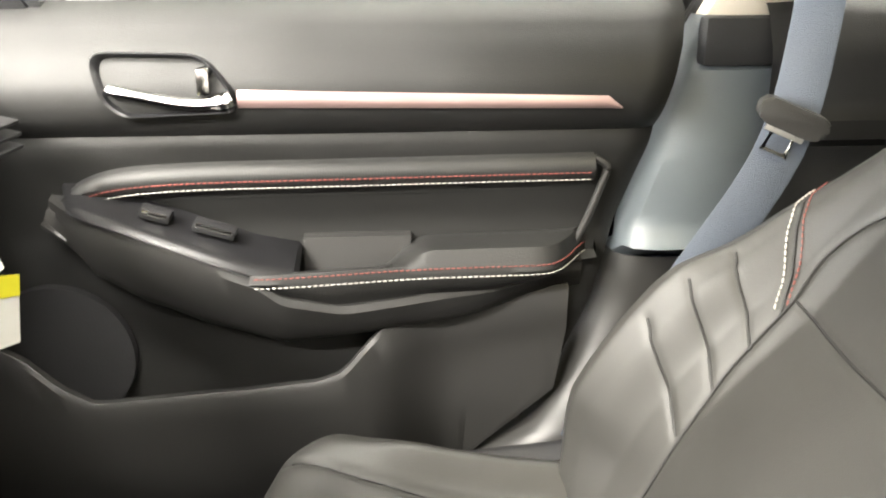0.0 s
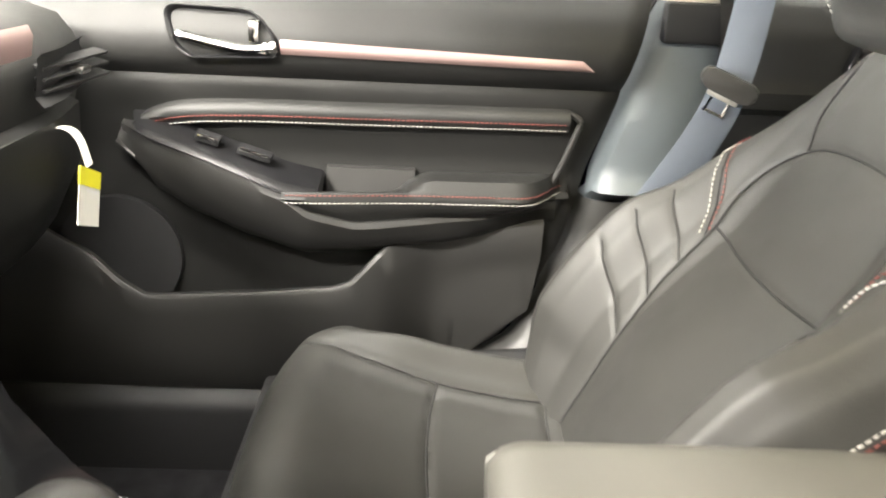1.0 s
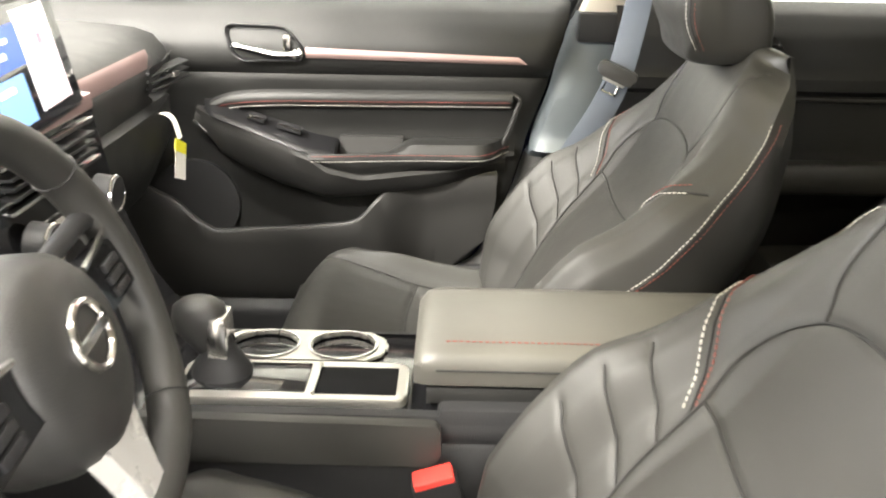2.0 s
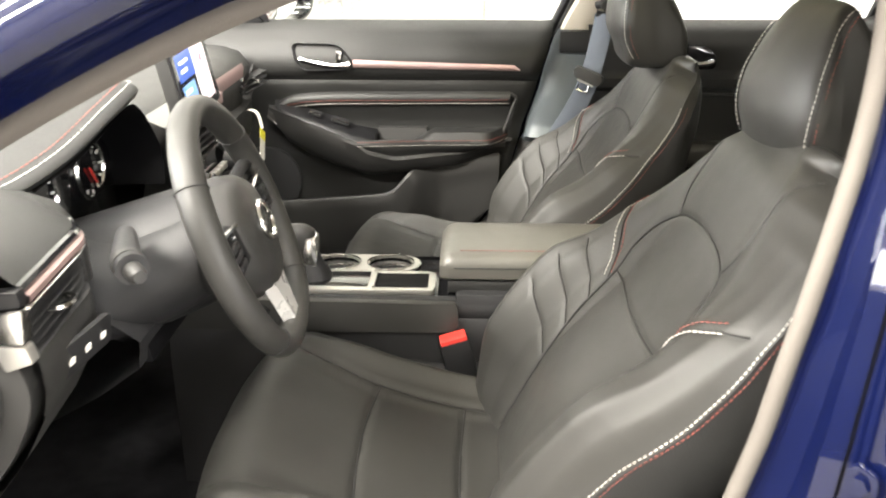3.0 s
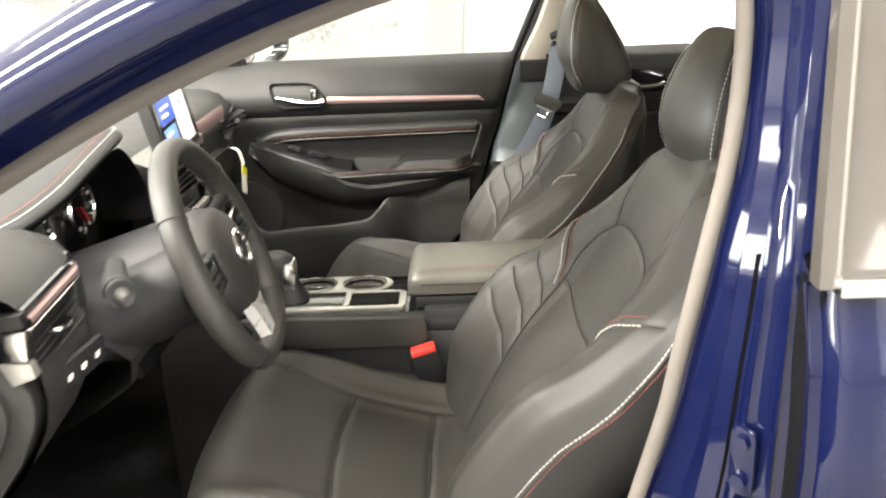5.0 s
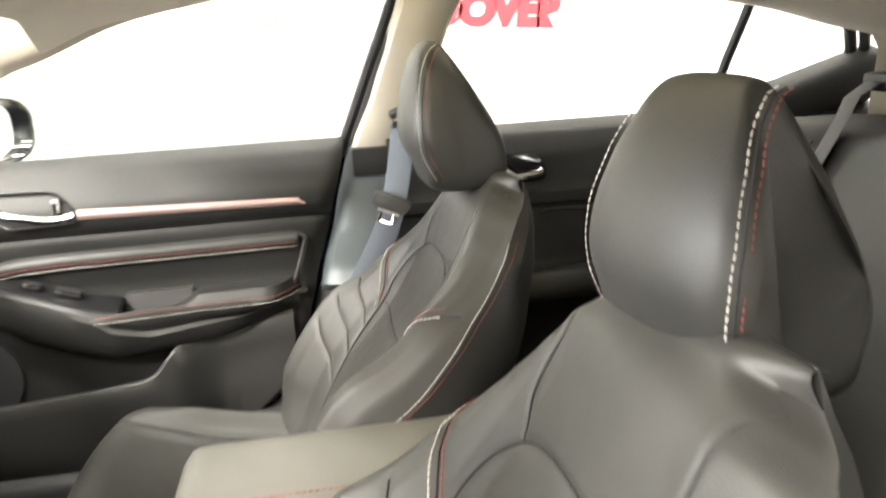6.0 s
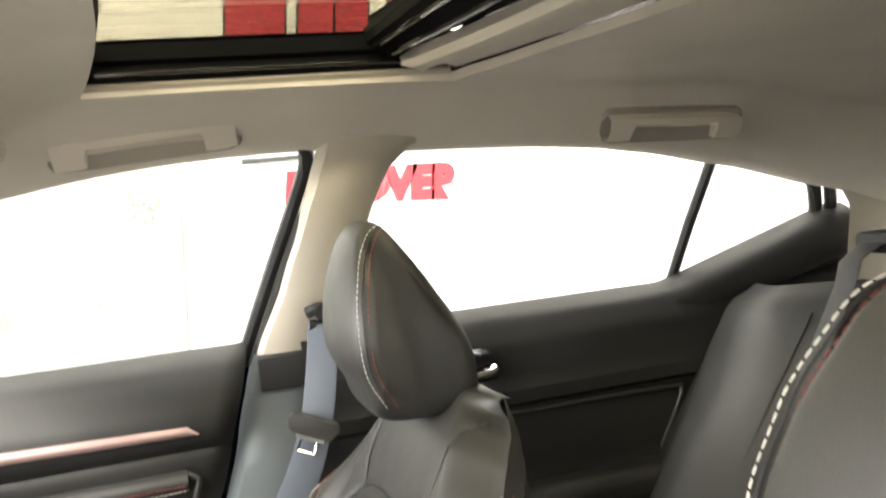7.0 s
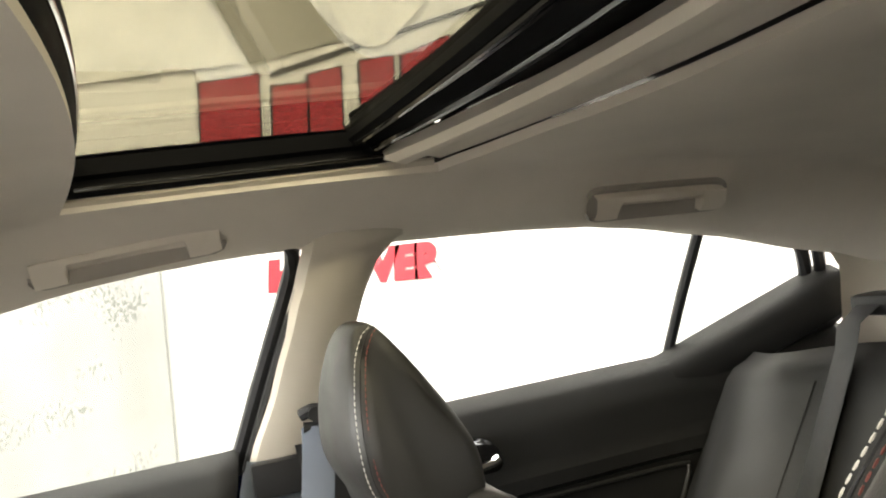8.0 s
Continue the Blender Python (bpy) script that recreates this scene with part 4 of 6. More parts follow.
def back_at(v):
    """Place and forward normal of the backrest's middle line."""
    d = min(max(v, 0), 1) * BL
    for i in range(len(back_path) - 1):
        if d <= back_len[i + 1] + 1e-9:
            k = (d - back_len[i]) / (back_len[i + 1] - back_len[i])
            p = back_path[i].lerp(back_path[i + 1], k)
            a, b = back_path[max(0, i - 3)], back_path[min(len(back_path) - 1, i + 4)]
            t = (b - a).normalized()
            return p, Vector((-t.z, 0, t.x)), t


def seg_dist(p, line):
    best = 9.0
    for a, b in zip(line, line[1:]):
        ax, ay, bx, by = *a, *b
        dx, dy = bx - ax, by - ay
        t = min(1, max(0, ((p[0] - ax) * dx + (p[1] - ay) * dy) / (dx * dx + dy * dy)))
        best = min(best, math.hypot(p[0] - ax - t * dx, p[1] - ay - t * dy))
    return best


def flat_line(pts, n=6):
    return [(p.x, p.y) for p in smooth_path([(*q, 0) for q in pts], n)]


# seams of the backrest in (across, up along the face), metres
H = 0.55 * BL - 0.006
OVAL = flat_line([(0.134, H), (0.139, H + 0.05), (0.120, H + 0.10), (0.078, H + 0.128), (0.0, H + 0.136), (-0.078, H + 0.128), (-0.120, H + 0.10), (-0.139, H + 0.05), (-0.134, H)])
CROSS = flat_line([(-0.134, H), (-0.06, H - 0.007), (0, H - 0.009), (0.06, H - 0.007), (0.134, H)])
SEAMS_B = [OVAL, CROSS]
for k in (-1, 1):
    SEAMS_B += [flat_line([(k * 0.134, H), (k * 0.130, H - 0.08), (k * 0.120, 0.16), (k * 0.113, 0.02)]),
                flat_line([(k * 0.133, H - 0.02), (k * 0.155, H + 0.022), (k * 0.178, H + 0.062), (k * 0.222, H + 0.105)]),
                flat_line([(k * 0.130, H - 0.06), (k * 0.155, H - 0.037), (k * 0.176, H - 0.016), (k * 0.192, H - 0.001)]),
                flat_line([(k * 0.127, H - 0.11), (k * 0.154, H - 0.087), (k * 0.176, H - 0.067), (k * 0.194, H - 0.051)]),
                flat_line([(k * 0.124, H - 0.165), (k * 0.153, H - 0.14), (k * 0.176, H - 0.12), (k * 0.194, H - 0.104)]),
                flat_line([(k * 0.10, H + 0.12), (k * 0.118, H + 0.165), (k * 0.112, BL - 0.01)])]


def back_point(s, v, lift=0.0):
    w = table(BACK_W, v)
    b = table(BOLSTER, v)
    r = min(1.0, abs(s) / w)
    p, n, _ = back_at(v)
    off = table(SECT, r) * b + table(EDGE, v) * smooth01((r - 0.60 + 0.25 * v * 0) / 0.40) + 0.010 * math.exp(-((v - 0.25) / 0.2) ** 2) * max(0, 1 - (s / 0.14) ** 2) - 0.012 * smooth01((v - 0.9) / 0.1) ** 2
    return p + n * (off + lift) + Vector((0, s, 0))


def seam_groove(s, q, seams, depth=0.0026, wide=0.0030):
    d = min(seg_dist((s, q), ln) for ln in seams)
    return -depth * math.exp(-(d / wide) ** 2) + 0.0008 * (1 - math.exp(-(d / 0.03) ** 2))


def backrest_front():
    rows = []
    us = span(-1, 1, 161)
    us = [math.copysign(abs(u) ** 0.9, u) for u in us]
    for v in span(0.0, 1.0, 150):
        w = table(BACK_W, v)
        rows.append([back_point(u * w, v, seam_groove(u * w, v * BL, SEAMS_B)) for u in us])
    # roll over the top
    p, n, t = back_at(1.0)
    for a in span(0.15, math.pi * 0.5, 7):
        rows.append([Vector((0, u * table(BACK_W, 1.0) * (1 - 0.06 * math.sin(a)), 0)) + p + t * 0.020 * math.sin(a) - n * (0.012 + 0.03 * (1 - math.cos(a))) + n * table(EDGE, 1.0) * smooth01((abs(u) - 0.6) / 0.4) * (1 - 0.8 * math.sin(a)) for u in us])
    return loft(rows)


def backrest_shell():
    rows = []
    for v in span(0.0, 1.0, 50):
        w = table(BACK_W, v)
        e1 = [back_point(k * w * 0.998, v) for k in (1, -1)]
        p, n, t = back_at(v)
        deep = table([(0, 0.09), (0.5, 0.105), (0.7, 0.10), (0.85, 0.085), (0.95, 0.072), (1, 0.060)], v)
        mw = table([(0, 1.0), (0.7, 1.0), (0.88, 0.92), (1.0, 0.82)], v)
        c = lambda s, m: p + Vector((0, s, 0)) - n * m
        rows.append([e1[0], c(w * 1.005, 0.035 - min(0, table(EDGE, v)) * 0.6), c(w * 0.99 * mw, deep * 0.8), c(w * 0.93 * mw, deep), c(w * 0.75 * mw, deep + 0.012), c(0, deep + 0.016), c(-w * 0.75 * mw, deep + 0.012), c(-w * 0.93 * mw, deep), c(-w * 0.99 * mw, deep * 0.8), c(-w * 1.005, 0.035 - min(0, table(EDGE, v)) * 0.6), e1[1]])
    p, n, t = back_at(1.0)
    w = table(BACK_W, 1.0)
    rows.append([p + t * 0.020 - n * 0.042 + Vector((0, w * 0.94 * u, 0)) for u in (1, 1, 0.95, 0.85, 0.7, 0, -0.7, -0.85, -0.95, -1, -1)])
    return loft(rows)


CUSH = [(0.0, 0.165, 0.492), (0.2, 0.07, 0.505), (0.42, -0.05, 0.540), (0.6, -0.14, 0.580), (0.72, -0.190, 0.603), (0.82, -0.230, 0.597), (0.9, -0.252, 0.562), (1.0, -0.250, 0.475)]
cush_path = smooth_path([(x, 0, z) for _, x, z in CUSH], 10)
cush_len = [0.0]
for pa, pb in zip(cush_path, cush_path[1:]):
    cush_len.append(cush_len[-1] + (pb - pa).length)
CL = cush_len[-1]


def cush_at(v):
    d = min(max(v, 0), 1) * CL
    for i in range(len(cush_path) - 1):
        if d <= cush_len[i + 1] + 1e-9:
            k = (d - cush_len[i]) / (cush_len[i + 1] - cush_len[i])
            p = cush_path[i].lerp(cush_path[i + 1], k)
            a, b = cush_path[max(0, i - 3)], cush_path[min(len(cush_path) - 1, i + 4)]
            t = (b - a).normalized()
            return p, Vector((t.z, 0, -t.x)), t


def cush_point(s, v, lift=0.0):
    w = 0.25 - 0.02 * smooth01((v - 0.65) / 0.35) ** 2
    r = min(1.0, abs(s) / w)
    b = 0.030 * (1 - smooth01((v - 0.45) / 0.3)) + 0.004
    c = table([(0, 0.0, 0), (0.5, 0.0, 0), (0.66, 0.4, 0), (0.8, 1.0, 0.0), (0.9, 0.75, -0.005), (0.96, 0.3, -0.013), (1.0, 0.0, -0.026)], r)
    p, n, _ = cush_at(v)
    f = smooth01((v - 0.42) / 0.45)
    full = (0.047 if s < 0 else 0.0) * smooth01((r - 0.60) / 0.40) * (1 - 0.8 * smooth01((v - 0.70) / 0.25))
    return p + n * (c[0] * b + c[1] + lift) + Vector((0.048 * f * r ** 3.0, s, full - 0.012 * f * r ** 3.0))


SEAMS_C = [flat_line([(-0.152, 0.222), (-0.08, 0.230), (0, 0.233), (0.08, 0.230), (0.152, 0.222)]), flat_line([(-0.150, 0.085), (0, 0.09), (0.150, 0.085)])]
for k in (-1, 1):
    SEAMS_C.append(flat_line([(k * 0.150, 0.0), (k * 0.150, 0.15), (k * 0.153, 0.25), (k * 0.168, 0.36), (k * 0.185, 0.41)]))


def cushion_top():
    rows = []
    for v in span(0, 1, 100):
        w = 0.25 - 0.02 * smooth01((v - 0.65) / 0.35) ** 2
        rows.append([cush_point(u * w, v, seam_groove(u * w, v * CL, SEAMS_C, 0.005, 0.005)) for u in span(-1, 1, 90)])
    return loft(rows)


def cushion_side(k):
    rows = []
    for v in span(0, 0.93, 40):
        w = 0.25 - 0.02 * smooth01((v - 0.65) / 0.35) ** 2
        e = cush_point(k * w, v)
        lo = 0.43 + 0.02 * smooth01(v)
        rows.append([e, e + Vector((0, k * 0.006, -0.012)), Vector((e.x, k * (w + 0.008), e.z + (lo - e.z) * 0.5)), Vector((e.x + 0.01 * v, k * (w - 0.01), lo))])
    return loft(rows)


HEAD = [(0.384, 0.985), (0.365, 1.025), (0.366, 1.08), (0.380, 1.130), (0.398, 1.156), (0.416, 1.160), (0.436, 1.138), (0.468, 1.088), (0.499, 1.032), (0.509, 0.992), (0.503, 0.960), (0.45, 0.950), (0.41, 0.952), (0.392, 0.964)]


def head_wide(z):
    return table([(0.95, 0.088), (0.98, 0.094), (1.03, 0.101), (1.06, 0.100), (1.10, 0.090), (1.14, 0.074), (1.165, 0.062)], z)


def headrest_body():
    prof = smooth_path([(x, 0, z) for x, z in HEAD] + [(HEAD[0][0], 0, HEAD[0][1])], 5)[:-1]
    cx, cz = 0.425, 1.06
    rows = []
    for u in span(-1, 1, 41):
        q = []
        a = abs(u)
        sc = 1 - 0.05 * a ** 3 - (0.20 * ((a - 0.80) / 0.20) ** 2 if a > 0.80 else 0)
        for p in prof:
            front = smooth01((0.405 - p.x) / 0.04)
            wide = head_wide(p.z) - 0.008 * (1 - front)
            back = 0.017 * front * a ** 2.5
            q.append((cx + (p.x - cx) * sc + back, u * wide, cz + (p.z - cz) * sc))
        rows.append(q)
    bm = loft(rows, closed=True)
    bm.verts.ensure_lookup_table()
    n = len(prof)
    bm.faces.new(bm.verts[:n])
    bm.faces.new(list(reversed(bm.verts[-n:])))
    return bm


def head_seam(k, off):
    pts = smooth_path([(0.402, 0, 1.156), (0.390, 0, 1.146), (0.377, 0, 1.115), (0.369, 0, 1.06), (0.374, 0, 1.01), (0.394, 0, 0.972)], 8)
    return [(p.x + 0.010 + off, k * (head_wide(p.z) - 0.0045), p.z) for p in pts]


def front_seat(name, label, at, lean, head, nod, dip, turned=0, drop=0.0):
    s = thing(name, label, "car seat", "front seats", at=at)
    turn = Matrix.Translation((0.15, 0, 0.5 - drop)) @ pose(0, 0, 0, 0, lean, 0) @ Matrix.Translation((-0.15, 0, -0.5))
    lift = turn @ Matrix.Translation(head) @ Matrix.Translation((0.425, 0, 1.06)) @ pose(0, 0, 0, 0, nod, turned) @ Matrix.Translation((-0.425, 0, -1.06))
    sink = Matrix.Translation((0.12 + 0.006 * dip, 0, 0.5 - 0.0008 * dip)) @ pose(0, 0, 0, 0, -dip, 0) @ Matrix.Translation((-0.12, 0, -0.5))
    br = part("backrest", moved(backrest_front(), turn), LEATHER, s, smooth=60)
    part("back_shell", moved(backrest_shell(), turn), LEATHER_SIDE, s, smooth=60)
    for k in (-1, 1):
        edge = [back_point(k * table(BACK_W, v) * 0.995, v, 0.0015) for v in span(0.03, 0.90, 70)]
        part("white_stitching", moved(dashes(edge, 0.0046, 0.0016, 0.0008), turn), WHITE_T, br, smooth=0)
        part("red_stitching", moved(dashes([p + Vector((0.011, k * 0.001, 0.001)) for p in edge], 0.0046, 0.0016, 0.0007), turn), RED_T, br, smooth=0)
        arc = [back_point(k * a, b / BL, 0.002) for a, b in flat_line([(0.138, H - 0.018), (0.158, H + 0.020), (0.181, H + 0.059), (0.214, H + 0.094)], 10)]
        part("white_stitching", moved(dashes(arc, 0.0048, 0.0016, 0.0011), turn), WHITE_T, br, smooth=0)
        arc = [back_point(k * a, b / BL, 0.002) for a, b in flat_line([(0.133, H - 0.008), (0.150, H + 0.028), (0.173, H + 0.068), (0.206, H + 0.104)], 10)]
        part("red_stitching", moved(dashes(arc, 0.0048, 0.0016, 0.0010), turn), RED_T, br, smooth=0)
    # dark cords paint the shade inside the backrest grooves
    for ln in SEAMS_B:
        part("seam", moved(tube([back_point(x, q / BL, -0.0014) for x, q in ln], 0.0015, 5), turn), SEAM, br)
    hr = part("headrest", moved(headrest_body(), lift), LEATHER, s, smooth=50)
    for k in (-1, 1):
        part("white_stitching", moved(dashes(head_seam(k, 0), 0.0046, 0.0016, 0.0007), lift), WHITE_T, hr, smooth=0)
        part("red_stitching", moved(dashes(head_seam(k, 0.011), 0.0046, 0.0016, 0.0007), lift), RED_T, hr, smooth=0)
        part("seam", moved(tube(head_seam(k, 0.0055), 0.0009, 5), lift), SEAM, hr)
    for k in (-1, 1):
        part("headrest_post", moved(tube([(0.468, k * 0.06, 0.90), (0.470, k * 0.06, 1.02)], 0.006, 10), lift), CHROME, s)
        part("post_guide", moved(box(0.43, 0.462, k * 0.06 - 0.015, k * 0.06 + 0.015, 0.945, 0.962, 0.005), turn), HARD, s)
    cu = part("cushion", moved(cushion_top(), sink), LEATHER, s, smooth=60)
    for k in (-1, 1):
        part("cushion_side", moved(cushion_side(k), sink), LEATHER_SIDE, s)
    for k in (-1, 1):
        edge = [cush_point(k * (0.25 - 0.02 * smooth01((v - 0.65) / 0.35) ** 2) * 0.985, v, 0.0025) for v in span(0.02, 0.80, 60)]
        part("white_stitching", moved(dashes(edge, 0.0046, 0.0016, 0.0008), sink), WHITE_T, cu, smooth=0)
        part("red_stitching", moved(dashes([p + Vector((0, k * 0.003, -0.009)) for p in edge], 0.0046, 0.0016, 0.0007), sink), RED_T, cu, smooth=0)
    # same painted groove shade on the cushion
    for ln in SEAMS_C:
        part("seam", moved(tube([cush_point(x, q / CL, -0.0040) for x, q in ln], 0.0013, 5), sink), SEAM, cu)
    # plastic side covers and the frame beneath
    for k in (-1, 1):
        rows = []
        for x in span(-0.160, 0.277, 36):
            zt = table([(-0.160, 0.530), (-0.157, 0.553), (-0.147, 0.560), (-0.119, 0.541), (-0.078, 0.534), (-0.013, 0.530), (0.069, 0.527), (0.118, 0.531), (0.166, 0.547), (0.198, 0.561), (0.229, 0.578), (0.277, 0.592)], x)
            rows.append([(x, k * y, z) for y, z in ((0.246, zt - 0.014), (0.256, zt - 0.003), (0.264, zt - 0.001), (0.272, zt - 0.007), (0.277, zt - 0.020), (0.276, zt - 0.030), (0.271, zt - 0.034), (0.270, 0.42), (0.262, 0.36))])
        cv = part("side_cover", moved(loft(rows), sink), HARD, s, "black plastic seat side cover", smooth=70)
        if k < 0:
            for sx, sz, sl, sh in ((-0.05, 0.452, 0.052, 0.013), (0.005, 0.455, 0.014, 0.030), (0.05, 0.445, 0.035, 0.008)):
                part("seat_switch", box(sx - sl / 2, sx + sl / 2, -0.286, -0.266, sz - sh / 2, sz + sh / 2, 0.004), CHROME if sx < 0.04 else HARD, cv)
    part("seat_base", box(-0.20, 0.22, -0.225, 0.225, 0.36, 0.47, 0.02), HARD, s)
    for k in (-1, 1):
        part("rail", box(-0.22, 0.26, k * 0.19 - 0.02, k * 0.19 + 0.02, 0.275, 0.36, 0.006), HARD, s)
    part("valance_front", box(-0.235, -0.20, -0.22, 0.22, 0.38, 0.49, 0.015), HARD, s)
    return s


front_seat("driver_seat", "black leather driver seat with white and red stitching", (0, -0.352, 0), 0, (0.062, 0.033, -0.030), 10, 0, 6)
front_seat("passenger_seat", "black leather passenger seat with white and red stitching", (0.024, 0.354, 0.002), -0.5, (-0.034, 0.010, 0.008), 2, 7, 0, 0.014)

# rear bench
rs = thing("rear_bench", "black leather rear bench seat", "bench seat")
part("backrest", sheet(lambda u, v: Vector((0.80 + 0.32 * v - 0.07 * math.exp(-((abs(u) - 0.58) / 0.09) ** 2) * (1 - 0.5 * v) + 0.02 * math.exp(-((abs(u) - 0.33) / 0.2) ** 2) + 0.03 * smooth01((v - 0.9) / 0.1), u, 0.50 + 0.51 * v - 0.02 * smooth01((abs(u) - 0.42) / 0.25) * v - 0.015 * smooth01((v - 0.92) / 0.08))), span(-0.68, 0.68, 60), span(0, 1, 30), 0.06), LEATHER_SIDE, rs)
part("cushion", sheet(lambda u, v: (0.62 + 0.5 * v, u, 0.545 - 0.03 * v + 0.018 * math.sin(math.pi * v) - 0.12 * smooth01((0.09 - v) / 0.09) ** 2), span(-0.66, 0.66, 30), span(0, 1, 30), 0.08), LEATHER_SIDE, rs)
for k in (-1, 1):
    part("side_bolster_seam", tube([(0.80 + 0.32 * v - 0.012, k * (0.50 - 0.02 * v), 0.50 + 0.49 * v) for v in span(0.05, 0.92, 14)], 0.002, 6), SEAM, rs)
part("parcel_shelf", box(1.12, 1.65, -0.6, 0.6, 0.905, 0.935, 0.01), SOFT, rs)

# ---- centre console ----
co = thing("centre_console", "black centre console with silver cup holder plate", "console")


def console_side(k):
    rows = []
    for x in span(-0.42, 0.46, 24):
        top = 0.632
        rows.append([(x, k * y + 0.02, z) for y, z in ((0.085, top + 0.004), (0.095, top + 0.002), (0.100, top - 0.012), (0.100, top - 0.026), (0.0975, top - 0.030), (0.100, top - 0.034), (0.102, 0.56), (0.108, 0.52), (0.113, 0.27))])
    return loft(rows)


for k in (-1, 1):
    sd = part("side_panel", console_side(k), HARD, co)
    st_b = bmesh.new()
    dashes([(x, k * 0.1003 + 0.02, 0.618) for x in span(-0.40, 0.06, 20)], 0.005, 0.002, 0.0011, st_b)
    part("red_stitching", st_b, RED_T, sd, smooth=0)
part("side_pad", prism(rounded([(-0.42, 0.582), (0.055, 0.582), (0.068, 0.592), (0.066, 0.634), (-0.42, 0.640)], 0.008), "y", -0.094, -0.080, 0.004), LEATHER, co)
part("top_plate", box(-0.40, 0.10, -0.072, 0.118, 0.60, 0.634, 0.006), PIANO, co, "gloss black console top")


def ring_plate():
    """Bright plate with two round cups let in."""
    bm = bmesh.new()
    xs, ys = span(-0.212, -0.002, 64), span(0.028, 0.104, 30)
    cups = ((-0.153, 0.066), (-0.057, 0.066))
    r = 0.036
    keep = {}

    def inside(x, y):
        hx = min(max(x, -0.212 + 0.037), -0.002 - 0.037)
        return math.hypot(x - hx, y - 0.066) <= 0.038

    def pit(x, y):
        return any(math.hypot((x - cx) / 1.22, y - cy) < r * 0.9 for cx, cy in cups)
    for x in xs:
        for y in ys:
            if inside(x, y):
                keep[x, y] = bm.verts.new((x, y, 0.640))
    for i in range(len(xs) - 1):
        for j in range(len(ys) - 1):
            q = [(xs[i], ys[j]), (xs[i + 1], ys[j]), (xs[i + 1], ys[j + 1]), (xs[i], ys[j + 1])]
            if all(c in keep for c in q) and not pit((xs[i] + xs[i + 1]) / 2, (ys[j] + ys[j + 1]) / 2):
                bm.faces.new([keep[c] for c in q])
    for v in [v for v in bm.verts if not v.link_faces]:
        bm.verts.remove(v)
    return solid(bm, 0.004)


part("cup_plate", ring_plate(), SILVER, co, "brushed silver cup holder plate")
# deep black puts the shade of the cups' depth in their colour
for cx in (-0.153, -0.057):
    cup = part("cup_well", loft([[(cx + 1.22 * rr * math.cos(a), 0.066 + rr * math.sin(a), z) for a in span(0, 2 * math.pi, 33)[:-1]] for rr, z in ((0.0348, 0.6425), (0.0340, 0.6415), (0.0335, 0.636), (0.031, 0.555), (0.0, 0.555))], closed=True), BLACK, co)
    part("cup_rim", tube([(cx + 1.22 * 0.0343 * math.cos(a), 0.066 + 0.0343 * math.sin(a), 0.6415) for a in span(0, 2 * math.pi, 41)[:-1]], 0.0012, 6, closed=True), CHROME, cup)
tr = part("tray_frame", prism(rounded([(-0.23, -0.062), (0.028, -0.060), (0.028, 0.018), (-0.02, 0.020), (-0.23, 0.020)], 0.012), "z", 0.632, 0.644, 0.003), SILVER, co, "brushed silver tray surround")
# flat black plate; its colour stands for the shade of a sunk tray
part("tray_well", box(-0.075, 0.016, -0.050, 0.006, 0.6425, 0.6455, 0.001), BLACK, tr)
part("shift_gate", box(-0.225, -0.085, -0.048, 0.012, 0.6425, 0.6460, 0.002), PIANO, tr)
part("mat_edge", box(-0.078, -0.0735, -0.053, 0.012, 0.6425, 0.648, 0.001), SILVER, tr)
gs = thing("gear_selector", "gear lever with a dark leather knob and silver sides", "gear lever")
part("boot", loft([[(-0.185 + s * 0.035 * math.cos(a) - z * 0.02, -0.012 + s * 0.028 * math.sin(a), 0.646 + z) for a in span(0, 2 * math.pi, 25)[:-1]] for s, z in ((1.0, 0), (0.95, 0.008), (0.6, 0.03), (0.4, 0.05))], closed=True, caps=True), RUBBER, gs)
part("knob", loft([[(-0.205 + s * 0.036 * math.cos(a) + dx, -0.010 + s * 0.026 * math.sin(a), z) for a in span(0, 2 * math.pi, 25)[:-1]] for s, z, dx in ((0.45, 0.668, 0.012), (0.6, 0.682, 0.008), (0.82, 0.700, 0.0), (0.88, 0.716, 0), (0.80, 0.729, 0), (0.5, 0.737, 0), (0.1, 0.739, 0))], closed=True, caps=True), GREYPL, gs)
part("knob_trim", box(-0.196, -0.172, -0.030, 0.010, 0.668, 0.722, 0.006), CHROME, gs)


# armrest box
def arm_box():
    rows = []
    for x in span(0.036, 0.40, 40):
        e = min(1, (x - 0.036) / 0.03)
        k = math.sqrt(max(0.0, 1 - (1 - e) ** 2))
        zt = 0.709 - 0.016 * (1 - k)
        rows.append([(x, 0.022 + y * (0.93 + 0.07 * k), z) for y, z in ((-0.076, 0.660), (-0.086, 0.667), (-0.0895, 0.684), (-0.0893, 0.690), (-0.0875, zt - 0.010), (-0.081, zt - 0.004), (-0.066, zt - 0.001), (-0.03, zt), (0, zt + 0.001), (0.03, zt), (0.066, zt - 0.001), (0.081, zt - 0.004), (0.0875, zt - 0.010), (0.0893, 0.690), (0.0895, 0.684), (0.086, 0.667), (0.076, 0.660))])
    return loft(rows, closed=True, caps=True)


ab = part("armrest_lid", arm_box(), ARM_LEATHER, co, "padded leather armrest lid, paler than the seats")
part("lid_base", loft([[(x, 0.022 + k * y, z) for k, y, z in ((-1, 0.080, 0.640), (-1, 0.084, 0.655), (-1, 0.082, 0.661), (1, 0.082, 0.661), (1, 0.084, 0.655), (1, 0.080, 0.640))] for x in (0.050, 0.056, 0.2, 0.40)], closed=True, caps=True), LEATHER_SIDE, co)
